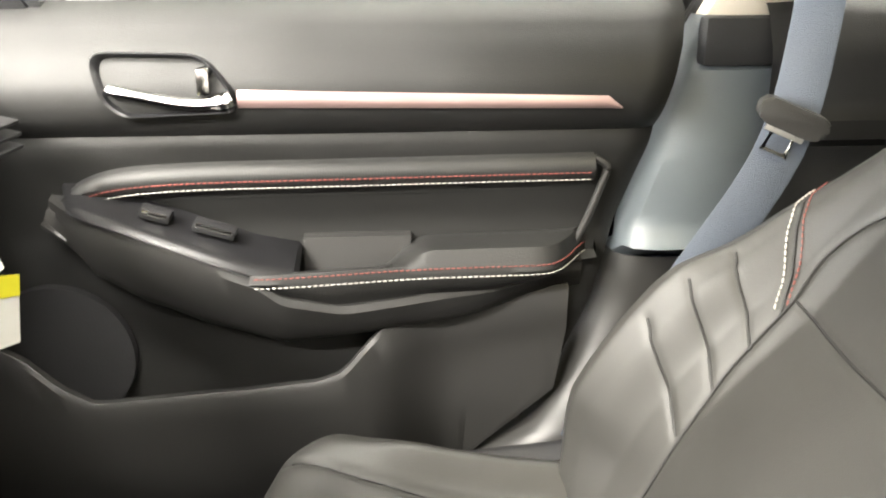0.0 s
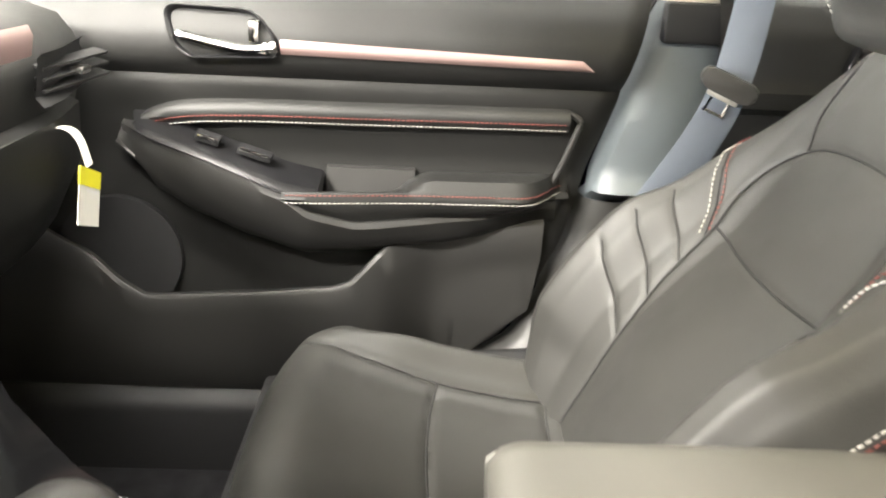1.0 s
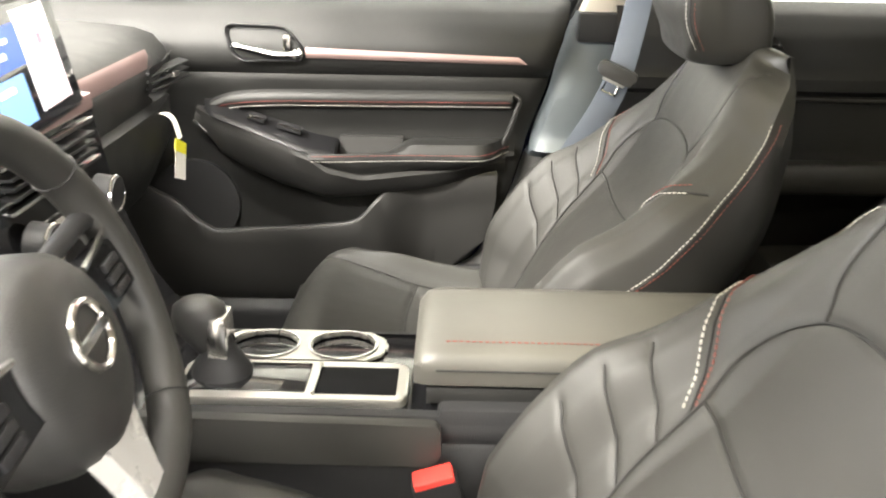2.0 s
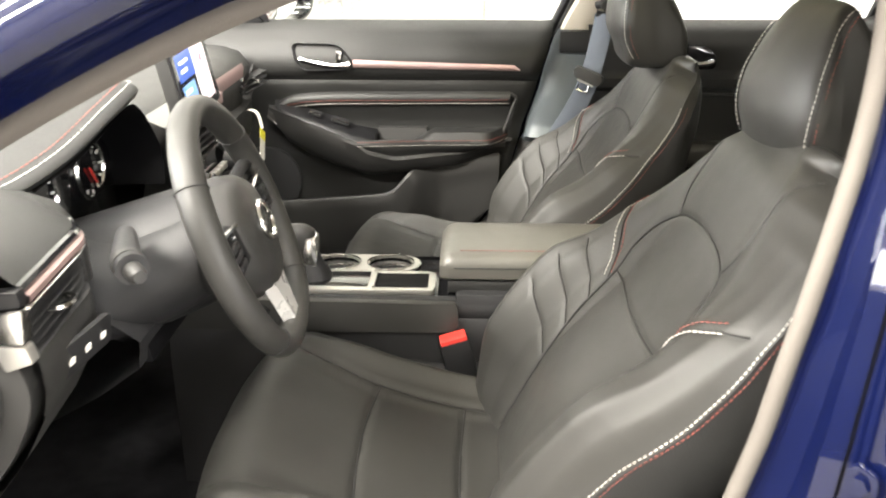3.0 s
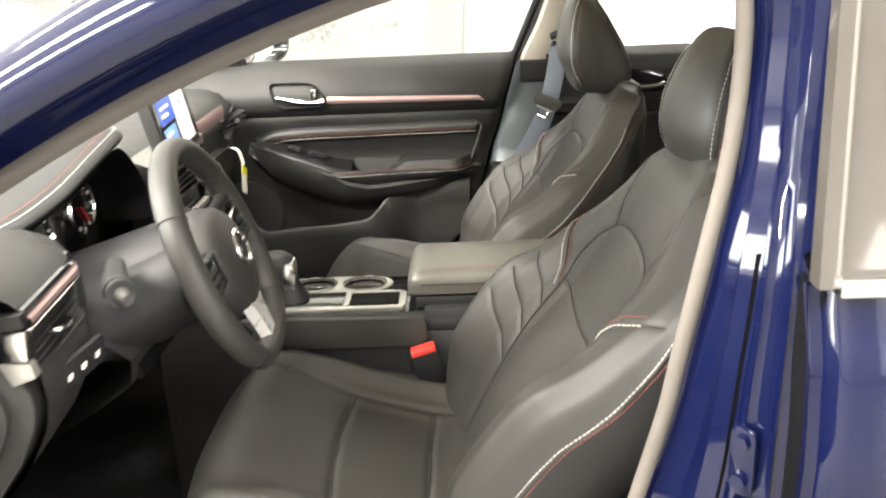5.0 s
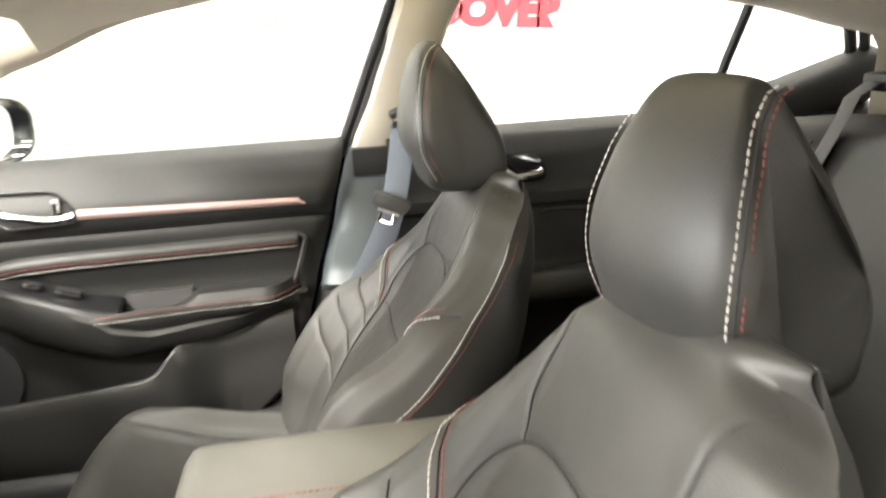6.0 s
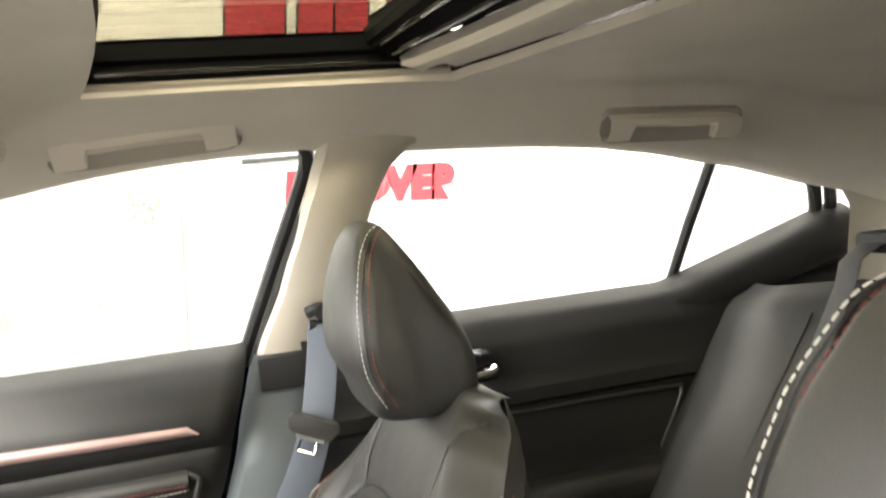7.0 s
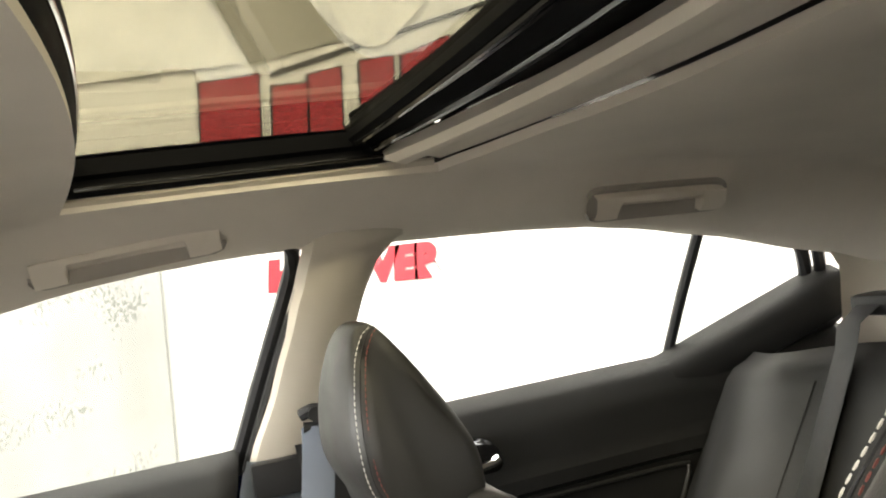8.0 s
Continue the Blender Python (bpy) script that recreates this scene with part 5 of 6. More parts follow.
bs = bmesh.new()
dashes([(x, 0.022 - 0.064, 0.7087) for x in span(0.07, 0.39, 10)], 0.005, 0.002, 0.0009, bs)
part("red_stitching", bs, RED_T, ab, smooth=0)
part("lid_seam", tube([(x, 0.022 - 0.0896, 0.687) for x in span(0.06, 0.39, 10)], 0.0012, 6), SEAM, ab)
part("bin", box(0.062, 0.44, -0.078, 0.118, 0.28, 0.645, 0.012), HARD, co)

# buckle
bk = thing("belt_buckle", "black seat belt buckle with a red button", "buckle")
bx = pose(0.068, -0.103, 0.545, 8, -14, 8)
part("housing", moved(box(-0.025, 0.025, -0.013, 0.013, -0.048, 0.036, 0.005), bx), HARD, bk)
part("button", moved(box(-0.022, 0.022, -0.0115, 0.0115, 0.030, 0.043, 0.003), bx), RED, bk, "red release button")
part("stalk", tube([(0.076, -0.108, 0.50), (0.085, -0.110, 0.44), (0.09, -0.110, 0.38)], 0.008, 8, flat=0.5), RUBBER, bk)


# ---- seat belt of the passenger ----
sb = thing("seat_belt", "grey-blue seat belt hanging from the pillar with a tongue", "seat belt")
belt = smooth_path([(0.388, 0.668, 1.012), (0.378, 0.650, 0.96), (0.358, 0.628, 0.88), (0.330, 0.622, 0.81), (0.27, 0.632, 0.70), (0.21, 0.655, 0.58), (0.17, 0.665, 0.48)], 8)


def ribbon(path, half, side, thick=0.0016):
    rows = []
    for i, p in enumerate(path):
        a, b = path[max(0, i - 1)], path[min(len(path) - 1, i + 1)]
        d = (b - a).normalized()
        w = (Vector(side) - d * Vector(side).dot(d)).normalized()
        n = d.cross(w)
        rows.append([p - w * half, p - w * half * 0.9 + n * thick * 0.6, p + w * half * 0.9 + n * thick * 0.6, p + w * half, p + w * half * 0.9 - n * thick * 0.6, p - w * half * 0.9 - n * thick * 0.6])
    return loft(rows, closed=True, caps=True)


part("webbing", ribbon(belt, 0.0235, (0.86, -0.25, 0.45)), BELT, sb)
tg = pose(0.352, 0.618, 0.878, 0, 22, -14)
part("tongue_head", moved(prism(rounded([(-0.034, 0.014), (0.034, 0.014), (0.037, -0.004), (0.024, -0.012), (-0.024, -0.012), (-0.037, -0.004)], 0.008), "y", -0.010, 0.008, 0.004), tg), GREYPL, sb)
part("tongue", moved(tube([(-0.011, -0.002, -0.010), (-0.012, -0.002, -0.036), (0.012, -0.002, -0.036), (0.011, -0.002, -0.010)], 0.0034, 6), tg), CHROME, sb, "bright steel tongue")
part("tongue_plate", moved(box(-0.020, 0.020, -0.0045, -0.001, -0.018, -0.006, 0.001), tg), SILVER, sb)
dr = part("belt_guide", tube(smooth_path([(0.368, 0.672, 1.03), (0.386, 0.664, 1.036), (0.404, 0.668, 1.026), (0.402, 0.676, 1.008), (0.37, 0.680, 1.01)], 5), 0.009, 8), HARD, sb)
part("guide_bolt", tube([(0.387, 0.69, 1.03), (0.387, 0.655, 1.03)], 0.011, 12), RUBBER, sb)

rb_ = thing("rear_seat_belt", "grey rear seat belt coming out of a black guide", "seat belt")


def bench(u, v):
    return Vector((0.80 + 0.32 * v - 0.07 * math.exp(-((abs(u) - 0.58) / 0.09) ** 2) * (1 - 0.5 * v) + 0.02 * math.exp(-((abs(u) - 0.33) / 0.2) ** 2) - 0.012, u, 0.50 + 0.51 * v - 0.02 * smooth01((abs(u) - 0.42) / 0.25) * v))


part("webbing", ribbon([Vector((1.20, 0.445, 1.052)), Vector((1.165, 0.447, 1.046)), Vector((1.13, 0.45, 1.025))] + [bench(0.442 - 0.015 * (1 - v), v) for v in span(0.97, 0.12, 16)], 0.0235, (0.2, 0.97, 0.05)), REAR_BELT, rb_)
part("belt_guide", box(1.17, 1.225, 0.40, 0.485, 1.030, 1.062, 0.010), HARD, rb_)

# ---- steering wheel ----
swt = thing("steering_wheel", "black leather steering wheel with a silver emblem and lower spoke", "steering wheel")
WH = Matrix.Translation((-0.200, -0.325, 0.852)) @ pose(0, 0, 0, 0, 70, 6)


BRIGHT = material("bright_silver_paint", (0.56, 0.55, 0.53), 0.28, metal=0.35, mottle=0.03)


def wheel_rim():
    pts = []
    for a in span(0, 2 * math.pi, 97)[:-1]:
        r = 0.159
        x, y = r * math.cos(a), r * math.sin(a)
        if x > 0.136:
            x = 0.136 + (x - 0.136) * 0.55
        pts.append((x, y, 0))
    return tube(pts, 0.0165, 14, closed=True, flat=1.15)


part("rim", moved(wheel_rim(), WH), LEATHER, swt, "black leather rim")
for a in (-2.2, -0.75, 0.75, 2.2):
    part("rim_seam", moved(tube([(math.cos(a) * (0.159 + 0.0170 * math.cos(q)), math.sin(a) * (0.159 + 0.0170 * math.cos(q)), 0.0194 * math.sin(q)) for q in span(0, 2 * math.pi, 21)[:-1]], 0.0009, 5, closed=True), WH), SEAM, swt)
part("hub", moved(loft([[(s * 0.072 * math.cos(a) * (1.0 if math.cos(a) < 0 else 1.12) + 0.005, s * 0.078 * math.sin(a), z) for a in span(0, 2 * math.pi, 37)[:-1]] for s, z in ((1.05, -0.05), (1.08, -0.015), (1.0, 0.006), (0.85, 0.017), (0.5, 0.024), (0.05, 0.026))], closed=True, caps=True), WH), GREYPL, swt)
em = part("emblem", moved(tube([(0.024 * math.cos(a), 0.027 * math.sin(a), 0.027) for a in span(0, 2 * math.pi, 33)[:-1]], 0.0035, 8, closed=True), WH), CHROME, swt, "plain silver ring emblem")
part("emblem_bar", moved(box(-0.0045, 0.0045, -0.030, 0.030, 0.024, 0.030, 0.0015), WH), CHROME, em)
for k in (-1, 1):
    sp = part("side_spoke", moved(loft([[(x, k * y, z) for x, z in ((-0.030, -0.004), (-0.024, 0.008), (0.018, 0.010), (0.024, -0.004))] for y in (0.06, 0.10, 0.13, 0.156)], closed=True, caps=True), WH), PIANO, swt, "gloss black spoke with buttons")
    part("spoke_trim", moved(tube([(-0.026, k * 0.07, 0.010), (-0.031, k * 0.11, 0.011), (-0.034, k * 0.150, 0.006)], 0.0032, 6), WH), CHROME, sp)
    for n_ in range(3):
        part("button", moved(box(-0.016 + n_ * 0.011, -0.008 + n_ * 0.011, k * 0.115 - 0.016, k * 0.115 + 0.016, 0.008, 0.013, 0.002), WH), HARD, sp)
part("lower_spoke", moved(loft([[(x, y, z) for y, z in ((-0.034 + s, -0.004), (-0.026 + s, 0.010), (0.026 - s, 0.010), (0.034 - s, -0.004))] for x, s in ((0.075, -0.008), (0.10, 0.0), (0.125, 0.006), (0.146, 0.008))], closed=True, caps=True), WH), BRIGHT, swt, "bright silver lower spoke")
part("column", moved(tube([(0.0, 0, -0.03), (0.0, 0, -0.20)], [0.075, 0.085], 24), WH), HARD, swt)
part("wiper_stalk", tube([(-0.24, -0.32, 0.87), (-0.235, -0.20, 0.895), (-0.23, -0.17, 0.90)], [0.008, 0.009, 0.012], 10), HARD, swt)

# ---- dashboard ----
da = thing("dashboard", "black dashboard with stitched brow, air vents and switch panel", "dashboard")


def dash_x(y):
    return table([(-0.62, -0.365), (-0.5, -0.345), (-0.34, -0.36), (-0.1, -0.40), (0.2, -0.41), (0.5, -0.415), (0.64, -0.44)], y)


DASH_ROWS = [(-0.75, 0.955), (-0.40, 0.955), (-0.14, 0.945), (-0.10, 0.942), (-0.06, 0.938), (-0.025, 0.927), (-0.008, 0.905), (0.0, 0.885), (-0.01, 0.84), (-0.02, 0.80), (-0.03, 0.74), (-0.07, 0.67), (-0.16, 0.60), (-0.30, 0.56)]


def dash_body(y0, y1, rows, n=30):
    return loft([[Vector((dash_x(y) + dx, y, z)) for dx, z in rows] for y in span(y0, y1, n)])


dash_bm = dash_body(-0.60, -0.452, DASH_ROWS, 10)
for piece in (dash_body(-0.452, -0.13, DASH_ROWS[:4] + [(-0.104, 0.80)], 14), dash_body(-0.452, -0.13, [(-0.104, 0.80)] + DASH_ROWS[9:], 14), dash_body(-0.13, 0.66, DASH_ROWS, 34)):
    join(dash_bm, piece)
part("dash_top", dash_bm, DASH, da, "soft black dashboard skin")


def end_cap():
    pts = [(-0.80, 0.96), (-0.43, 0.955), (-0.405, 0.935), (-0.378, 0.90), (-0.366, 0.885), (-0.358, 0.862), (-0.337, 0.835), (-0.329, 0.80), (-0.335, 0.77), (-0.359, 0.725), (-0.409, 0.66), (-0.479, 0.605), (-0.80, 0.56)]
    return prism(rounded(pts, 0.012, 3), "y", -0.645, -0.598, 0.006)


part("end_cap", end_cap(), GREYPL, da, "grey plastic dashboard end cover")
part("end_panel", prism(rounded([(-0.70, 0.862), (-0.47, 0.872), (-0.405, 0.866), (-0.375, 0.838), (-0.355, 0.80), (-0.361, 0.768), (-0.388, 0.722), (-0.445, 0.672), (-0.53, 0.628), (-0.70, 0.60)], 0.03, 5), "y", -0.656, -0.640, 0.008, 3), GREYPL, da)


def face_x(y):
    """The driver-side end of the dashboard stands proud of the rest."""
    return -0.316 - 0.10 * (y + 0.645) - 0.05 * smooth01((y + 0.50) / 0.10)


def end_strip(rows, y0=-0.643, y1=-0.44, n=14):
    return loft([[(face_x(y) + dx, y, z) for dx, z in rows] for y in span(y0, y1, n)])


part("lower_panel", end_strip([(-0.020, 0.838), (-0.002, 0.836), (0.001, 0.830), (0.002, 0.80), (-0.006, 0.768), (-0.032, 0.722), (-0.080, 0.662), (-0.14, 0.615)]), GREYPL, da)
part("top_pad", end_strip([(-0.13, 0.952), (-0.085, 0.946), (-0.045, 0.934), (-0.018, 0.919), (-0.008, 0.911), (-0.008, 0.906)]), DASH, da, "soft black dashboard skin")


def cluster_brow():
    edge = smooth_path([(-0.50, -0.545, 0.938), (-0.458, -0.505, 0.940), (-0.42, -0.46, 0.940), (-0.385, -0.39, 0.962), (-0.36, -0.32, 0.994), (-0.346, -0.27, 1.014), (-0.352, -0.245, 1.016), (-0.40, -0.222, 1.004), (-0.46, -0.21, 0.985)], 8)
    rows = []
    for p in edge:
        rows.append([p + Vector((dx, 0, dz + (0.957 - p.z) * k)) for dx, dz, k in ((-0.36, 0.0, 0.85), (-0.22, 0.006, 0.5), (-0.10, 0.010, 0.15), (-0.03, 0.008, 0), (-0.012, 0.005, 0), (-0.002, 0.0, 0), (0.001, -0.006, 0), (-0.004, -0.014, 0), (-0.02, -0.018, 0), (-0.10, -0.020, 0.2))])
    return loft(rows), edge


cb, brow_edge = cluster_brow()
bw = part("brow", cb, DASH, da, "stitched leather instrument brow")
sb1, sb2 = bmesh.new(), bmesh.new()
dashes([p + Vector((-0.008, 0, 0.0055)) for p in brow_edge], 0.005, 0.002, 0.0007, sb1)
dashes([p + Vector((-0.018, 0, 0.0085)) for p in brow_edge], 0.005, 0.002, 0.0009, sb2)
part("white_stitching", sb1, WHITE_T, bw, smooth=0)
part("red_stitching", sb2, RED_T, bw, smooth=0)
hood = smooth_path([(-0.395, -0.44, 0.89), (-0.408, -0.447, 0.918), (-0.404, -0.43, 0.932), (-0.380, -0.38, 0.950), (-0.363, -0.32, 0.976), (-0.355, -0.27, 0.994), (-0.362, -0.22, 0.982), (-0.368, -0.17, 0.945), (-0.370, -0.135, 0.895), (-0.370, -0.14, 0.85)], 5)
part("cluster_hood", loft([[(p.x + (-0.445 - p.x) * f, -0.30 + (p.y + 0.30) * s, 0.88 + (p.z - 0.88) * s) for p in hood] for f, s in ((0.0, 1.0), (0.06, 0.985), (0.45, 0.93), (1.0, 0.86))]), BLACK, da, "dark instrument hood")
cl = part("cluster_face", box(-0.452, -0.438, -0.43, -0.16, 0.80, 0.940, 0.004), PIANO, da)
for cy in (-0.375, -0.235):
    part("dial", moved(tube([(0.040 * math.cos(a), 0.040 * math.sin(a), 0) for a in span(0, 2 * math.pi, 41)[:-1]], 0.0035, 6, closed=True), pose(-0.434, cy, 0.90, 0, 90, 0)), CHROME, cl)
    part("needle", moved(box(-0.002, 0.030, -0.0012, 0.0012, 0, 0.002), pose(-0.436, cy, 0.90, 0, 90, 0) @ pose(0, 0, 0, 0, 0, 35)), RED, cl)
    for n_ in range(9):
        a = math.radians(-30 + n_ * 30)
        part("dial_mark", moved(box(0.030, 0.036, -0.0012, 0.0012, 0, 0.002), pose(-0.436, cy, 0.90, 0, 90, 0) @ pose(0, 0, 0, 0, 0, math.degrees(a))), PAPER, cl)

# near air vent with chrome corner and rose strip
part("gloss_strip", end_strip([(-0.009, 0.9105), (-0.003, 0.9095), (0.0, 0.906), (-0.001, 0.9015)], -0.643, -0.46), PIANO, da, "gloss black strip")
part("rose_strip", end_strip([(-0.001, 0.9015), (0.003, 0.899), (0.003, 0.893), (-0.002, 0.8895)], -0.640, -0.47), ROSE, da, "rose-tinted satin strip")
part("strip_edge", tube([(face_x(y) + 0.002, y, 0.8885) for y in span(-0.643, -0.46, 8)], 0.0016, 6), CHROME, da)
vt = part("air_vent", end_strip([(0.001, 0.888), (-0.006, 0.886), (-0.028, 0.880), (-0.030, 0.846), (-0.008, 0.839), (0.0, 0.837)], -0.640, -0.468), RUBBER, da, "dark air vent with slats")
part("corner_face", prism(rounded([(-0.351, 0.887), (-0.315, 0.892), (-0.319, 0.855), (-0.352, 0.855)], 0.003, 2), "y", -0.656, -0.640, 0.002), CHROME, vt, "bright silver vent corner")
part("corner_top", prism(rounded([(-0.360, 0.905), (-0.317, 0.909), (-0.315, 0.8935), (-0.350, 0.8885)], 0.003, 2), "y", -0.655, -0.640, 0.002), SATIN, vt)
part("corner_foot", prism(rounded([(-0.352, 0.8535), (-0.319, 0.8535), (-0.314, 0.836), (-0.342, 0.826)], 0.003, 2), "y", -0.655, -0.640, 0.002), SILVER, vt)
for n_ in range(4):
    part("slat", loft([[(face_x(y) + dx, y, 0.8475 + n_ * 0.0095 + dz) for dx, dz in ((-0.024, -0.001), (-0.004, -0.0022), (-0.002, -0.0008), (-0.004, 0.0008), (-0.024, 0.001))] for y in span(-0.636, -0.472, 6)]), HARD, vt)
part("vent_tab", moved(tube(smooth_path([(-0.004, -0.016, 0), (0.008, -0.012, 0), (0.011, 0.0, 0), (0.008, 0.012, 0), (-0.004, 0.016, 0)], 4), 0.0035, 6), pose(face_x(-0.575) + 0.001, -0.575, 0.862, 0, 0, -6)), CHROME, vt)
part("vent_end", box(face_x(-0.47) - 0.03, face_x(-0.47) + 0.001, -0.470, -0.455, 0.835, 0.890, 0.004), GREYPL, vt)
sp_ = part("switch_panel", moved(prism(rounded([(-0.048, -0.018), (0.048, -0.018), (0.048, 0.018), (-0.048, 0.018)], 0.008), "x", -0.003, 0.003, 0.001), pose(-0.321, -0.545, 0.797, 0, 8, -7)), RUBBER, da)
for n_ in range(3):
    part("switch_mark", moved(box(0.003, 0.0045, -0.005, 0.005, -0.004, 0.004, 0.001), pose(-0.321, -0.545, 0.797, 0, 8, -7) @ Matrix.Translation((0, -0.03 + n_ * 0.03, -0.002))), PAPER, sp_)
part("column_cover", loft([[(x, -0.345 + w * math.cos(a), zc + h * math.sin(a)) for a in span(0, 2 * math.pi, 33)[:-1]] for x, w, h, zc in ((-0.40, 0.12, 0.078, 0.785), (-0.33, 0.105, 0.072, 0.795), (-0.27, 0.085, 0.068, 0.82), (-0.235, 0.075, 0.066, 0.838))], closed=True), HARD, da)
kn = part("light_stalk", tube([(-0.315, -0.42, 0.875), (-0.29, -0.485, 0.872), (-0.272, -0.512, 0.871)], [0.012, 0.017, 0.018], 16), RUBBER, da)
part("stalk_end", tube([(-0.271, -0.514, 0.871), (-0.262, -0.526, 0.871), (-0.256, -0.533, 0.871)], [0.0105, 0.0105, 0.007], 16), GREYPL, kn)
part("stalk_ring", tube([(-0.284, -0.496, 0.8717), (-0.279, -0.503, 0.8714)], 0.0185, 16), GREYPL, kn)
part("knee_panel", loft([[(x, y, z) for y in span(-0.46, -0.12, 8)] for x, z in ((-0.36, 0.80), (-0.30, 0.755), (-0.305, 0.72), (-0.36, 0.68), (-0.50, 0.60))]), HARD, da)
# black bar stands in for the dark of the knee panel's slot
part("knee_slot", moved(box(-0.006, 0.006, -0.065, 0.065, -0.014, 0.014, 0.004), pose(-0.306, -0.37, 0.727, 0, -12, 0)), BLACK, da)
DL = pose(-0.430, -0.578, 0.9445, 0, 9, -36)
dl = part("defogger_lip", moved(prism(rounded([(-0.062, -0.020), (0.052, -0.020), (0.052, 0.020), (-0.062, 0.020)], 0.016), "z", -0.012, 0.004, 0.003), DL), DASH, da)
for n_ in range(4):
    part("slot", moved(box(-0.0045, 0.0045, -0.013, 0.013, 0.002, 0.0046), DL @ pose(-0.042 + n_ * 0.024, 0, 0, 0, 0, -38)), RUBBER, dl)

# middle stack
ms = part("middle_fascia", loft([[(x, y, z) for y in (-0.125, -0.115, 0.135, 0.145)] for x, z in ((-0.40, 0.945), (-0.365, 0.93), (-0.355, 0.86), (-0.345, 0.80), (-0.31, 0.70), (-0.27, 0.645), (-0.24, 0.62))]), PIANO, da)
for zc, xc in ((0.895, -0.352), (0.885, -0.352), (0.875, -0.352)):
    part("vent_slat", box(xc - 0.01, xc + 0.01, -0.09, 0.10, zc - 0.0018, zc + 0.0018, 0.001), HARD, ms)
part("vent_frame", box(-0.356, -0.346, -0.10, 0.11, 0.905, 0.911, 0.002), CHROME, ms)
part("vent_frame", box(-0.352, -0.342, -0.10, 0.11, 0.861, 0.866, 0.002), CHROME, ms)
part("rose_strip", box(-0.362, -0.350, -0.11, 0.125, 0.917, 0.936, 0.003), ROSE, ms)
for cy in (-0.07, 0.09):
    kb = part("climate_knob", tube([(-0.345, cy, 0.825), (-0.320, cy, 0.823)], [0.022, 0.020], 20), RUBBER, ms)
    part("knob_ring", moved(tube([(0.021 * math.cos(a), 0.021 * math.sin(a), 0) for a in span(0, 2 * math.pi, 25)[:-1]], 0.002, 6, closed=True), pose(-0.322, cy, 0.823, 0, 90, 0)), CHROME, kb)
for n_ in range(5):
    part("climate_key", box(-0.345, -0.334, -0.04 + n_ * 0.021, -0.022 + n_ * 0.021, 0.818, 0.829, 0.002), SILVER, ms)
part("passenger_panel", loft([[(dash_x(y) + dx, y, z) for dx, z in ((0.014, 0.935), (0.018, 0.925), (0.014, 0.905))] for y in span(0.14, 0.44, 12)]), ROSE, da, "rose-tinted satin dash strip")
pv = part("air_vent", loft([[(dash_x(y) + dx, y, z) for dx, z in ((0.016, 0.905), (0.010, 0.90), (0.004, 0.86), (0.012, 0.850))] for y in span(0.46, 0.63, 8)]), RUBBER, da)
for n_ in range(3):
    part("slat", moved(box(-0.008, 0.010, -0.075, 0.075, -0.0018, 0.0018, 0.001), pose(dash_x(0.55) + 0.014, 0.55, 0.865 + n_ * 0.012, 0, 12, -4)), HARD, pv)
part("vent_tab", moved(box(-0.004, 0.012, -0.012, 0.012, -0.004, 0.004, 0.002), pose(dash_x(0.55) + 0.020, 0.55, 0.877)), CHROME, pv)
part("glove_box", loft([[(dash_x(y) + dx, y, z) for dx, z in ((-0.012, 0.835), (0.004, 0.828), (0.0, 0.76), (-0.04, 0.68), (-0.12, 0.61))] for y in span(0.18, 0.62, 8)]), SOFT, da)

# touch screen
SCREEN = material("screen_dark_glass", (0.012, 0.012, 0.016), 0.08, mottle=0.01, coat=0.5)
SC_BLUE = material("screen_blue_tile", (0.03, 0.09, 0.45), 0.3, emit=0.45)
SC_SKY = material("screen_pale_blue_tile", (0.18, 0.36, 0.75), 0.3, emit=0.45)
SC_PINK = material("screen_pale_map", (0.80, 0.68, 0.72), 0.3, emit=0.45)
SC_WHITE = material("screen_white_text", (0.9, 0.9, 0.9), 0.3, emit=0.45)
SC_RED = material("screen_red_mark", (0.85, 0.15, 0.2), 0.3, emit=0.45)
ts = thing("touch_screen", "dark touch screen showing blue tiles and a pale map", "screen")
SCM = pose(-0.350, -0.016, 0.993, 2, -10, 3) @ Matrix.Diagonal((1, 0.84, 1.10, 1))
part("case", moved(box(-0.022, 0.0, -0.122, 0.122, -0.062, 0.056, 0.006), SCM), GREYPL, ts)
fc = part("display", moved(box(-0.001, 0.003, -0.117, 0.117, -0.057, 0.052, 0.002), SCM), SCREEN, ts)
for nm, y0, y1, z0, z1, mt in (("tile", -0.100, 0.0, 0.0, 0.036, SC_BLUE), ("tile", -0.098, -0.02, -0.048, -0.006, SC_SKY), ("map", 0.012, 0.088, -0.045, 0.045, SC_PINK), ("bar", 0.0, 0.008, -0.045, 0.045, SC_WHITE), ("mark", 0.044, 0.056, 0.010, 0.020, SC_RED), ("text_line", -0.085, -0.045, 0.010, 0.015, SC_WHITE), ("text_line", -0.085, -0.03, 0.022, 0.026, SC_WHITE), ("text_line", -0.09, -0.05, -0.018, -0.013, SC_WHITE)):
    part(nm, moved(box(0.0026 + (0.0006 if nm in ("mark", "text_line") else 0), 0.0036 + (0.0006 if nm in ("mark", "text_line") else 0), y0, y1, z0, z1), SCM), mt, fc, smooth=0)

# hanging tag on the glove box
tgx = thing("paper_tag", "white and yellow paper tag hanging from the glove box", "tag")
part("loop", ribbon(smooth_path([(-0.425, 0.505, 0.818), (-0.405, 0.507, 0.820), (-0.393, 0.512, 0.808), (-0.388, 0.520, 0.775)], 6), 0.006, (0.3, 0.9, 0), 0.0008), PAPER, tgx)
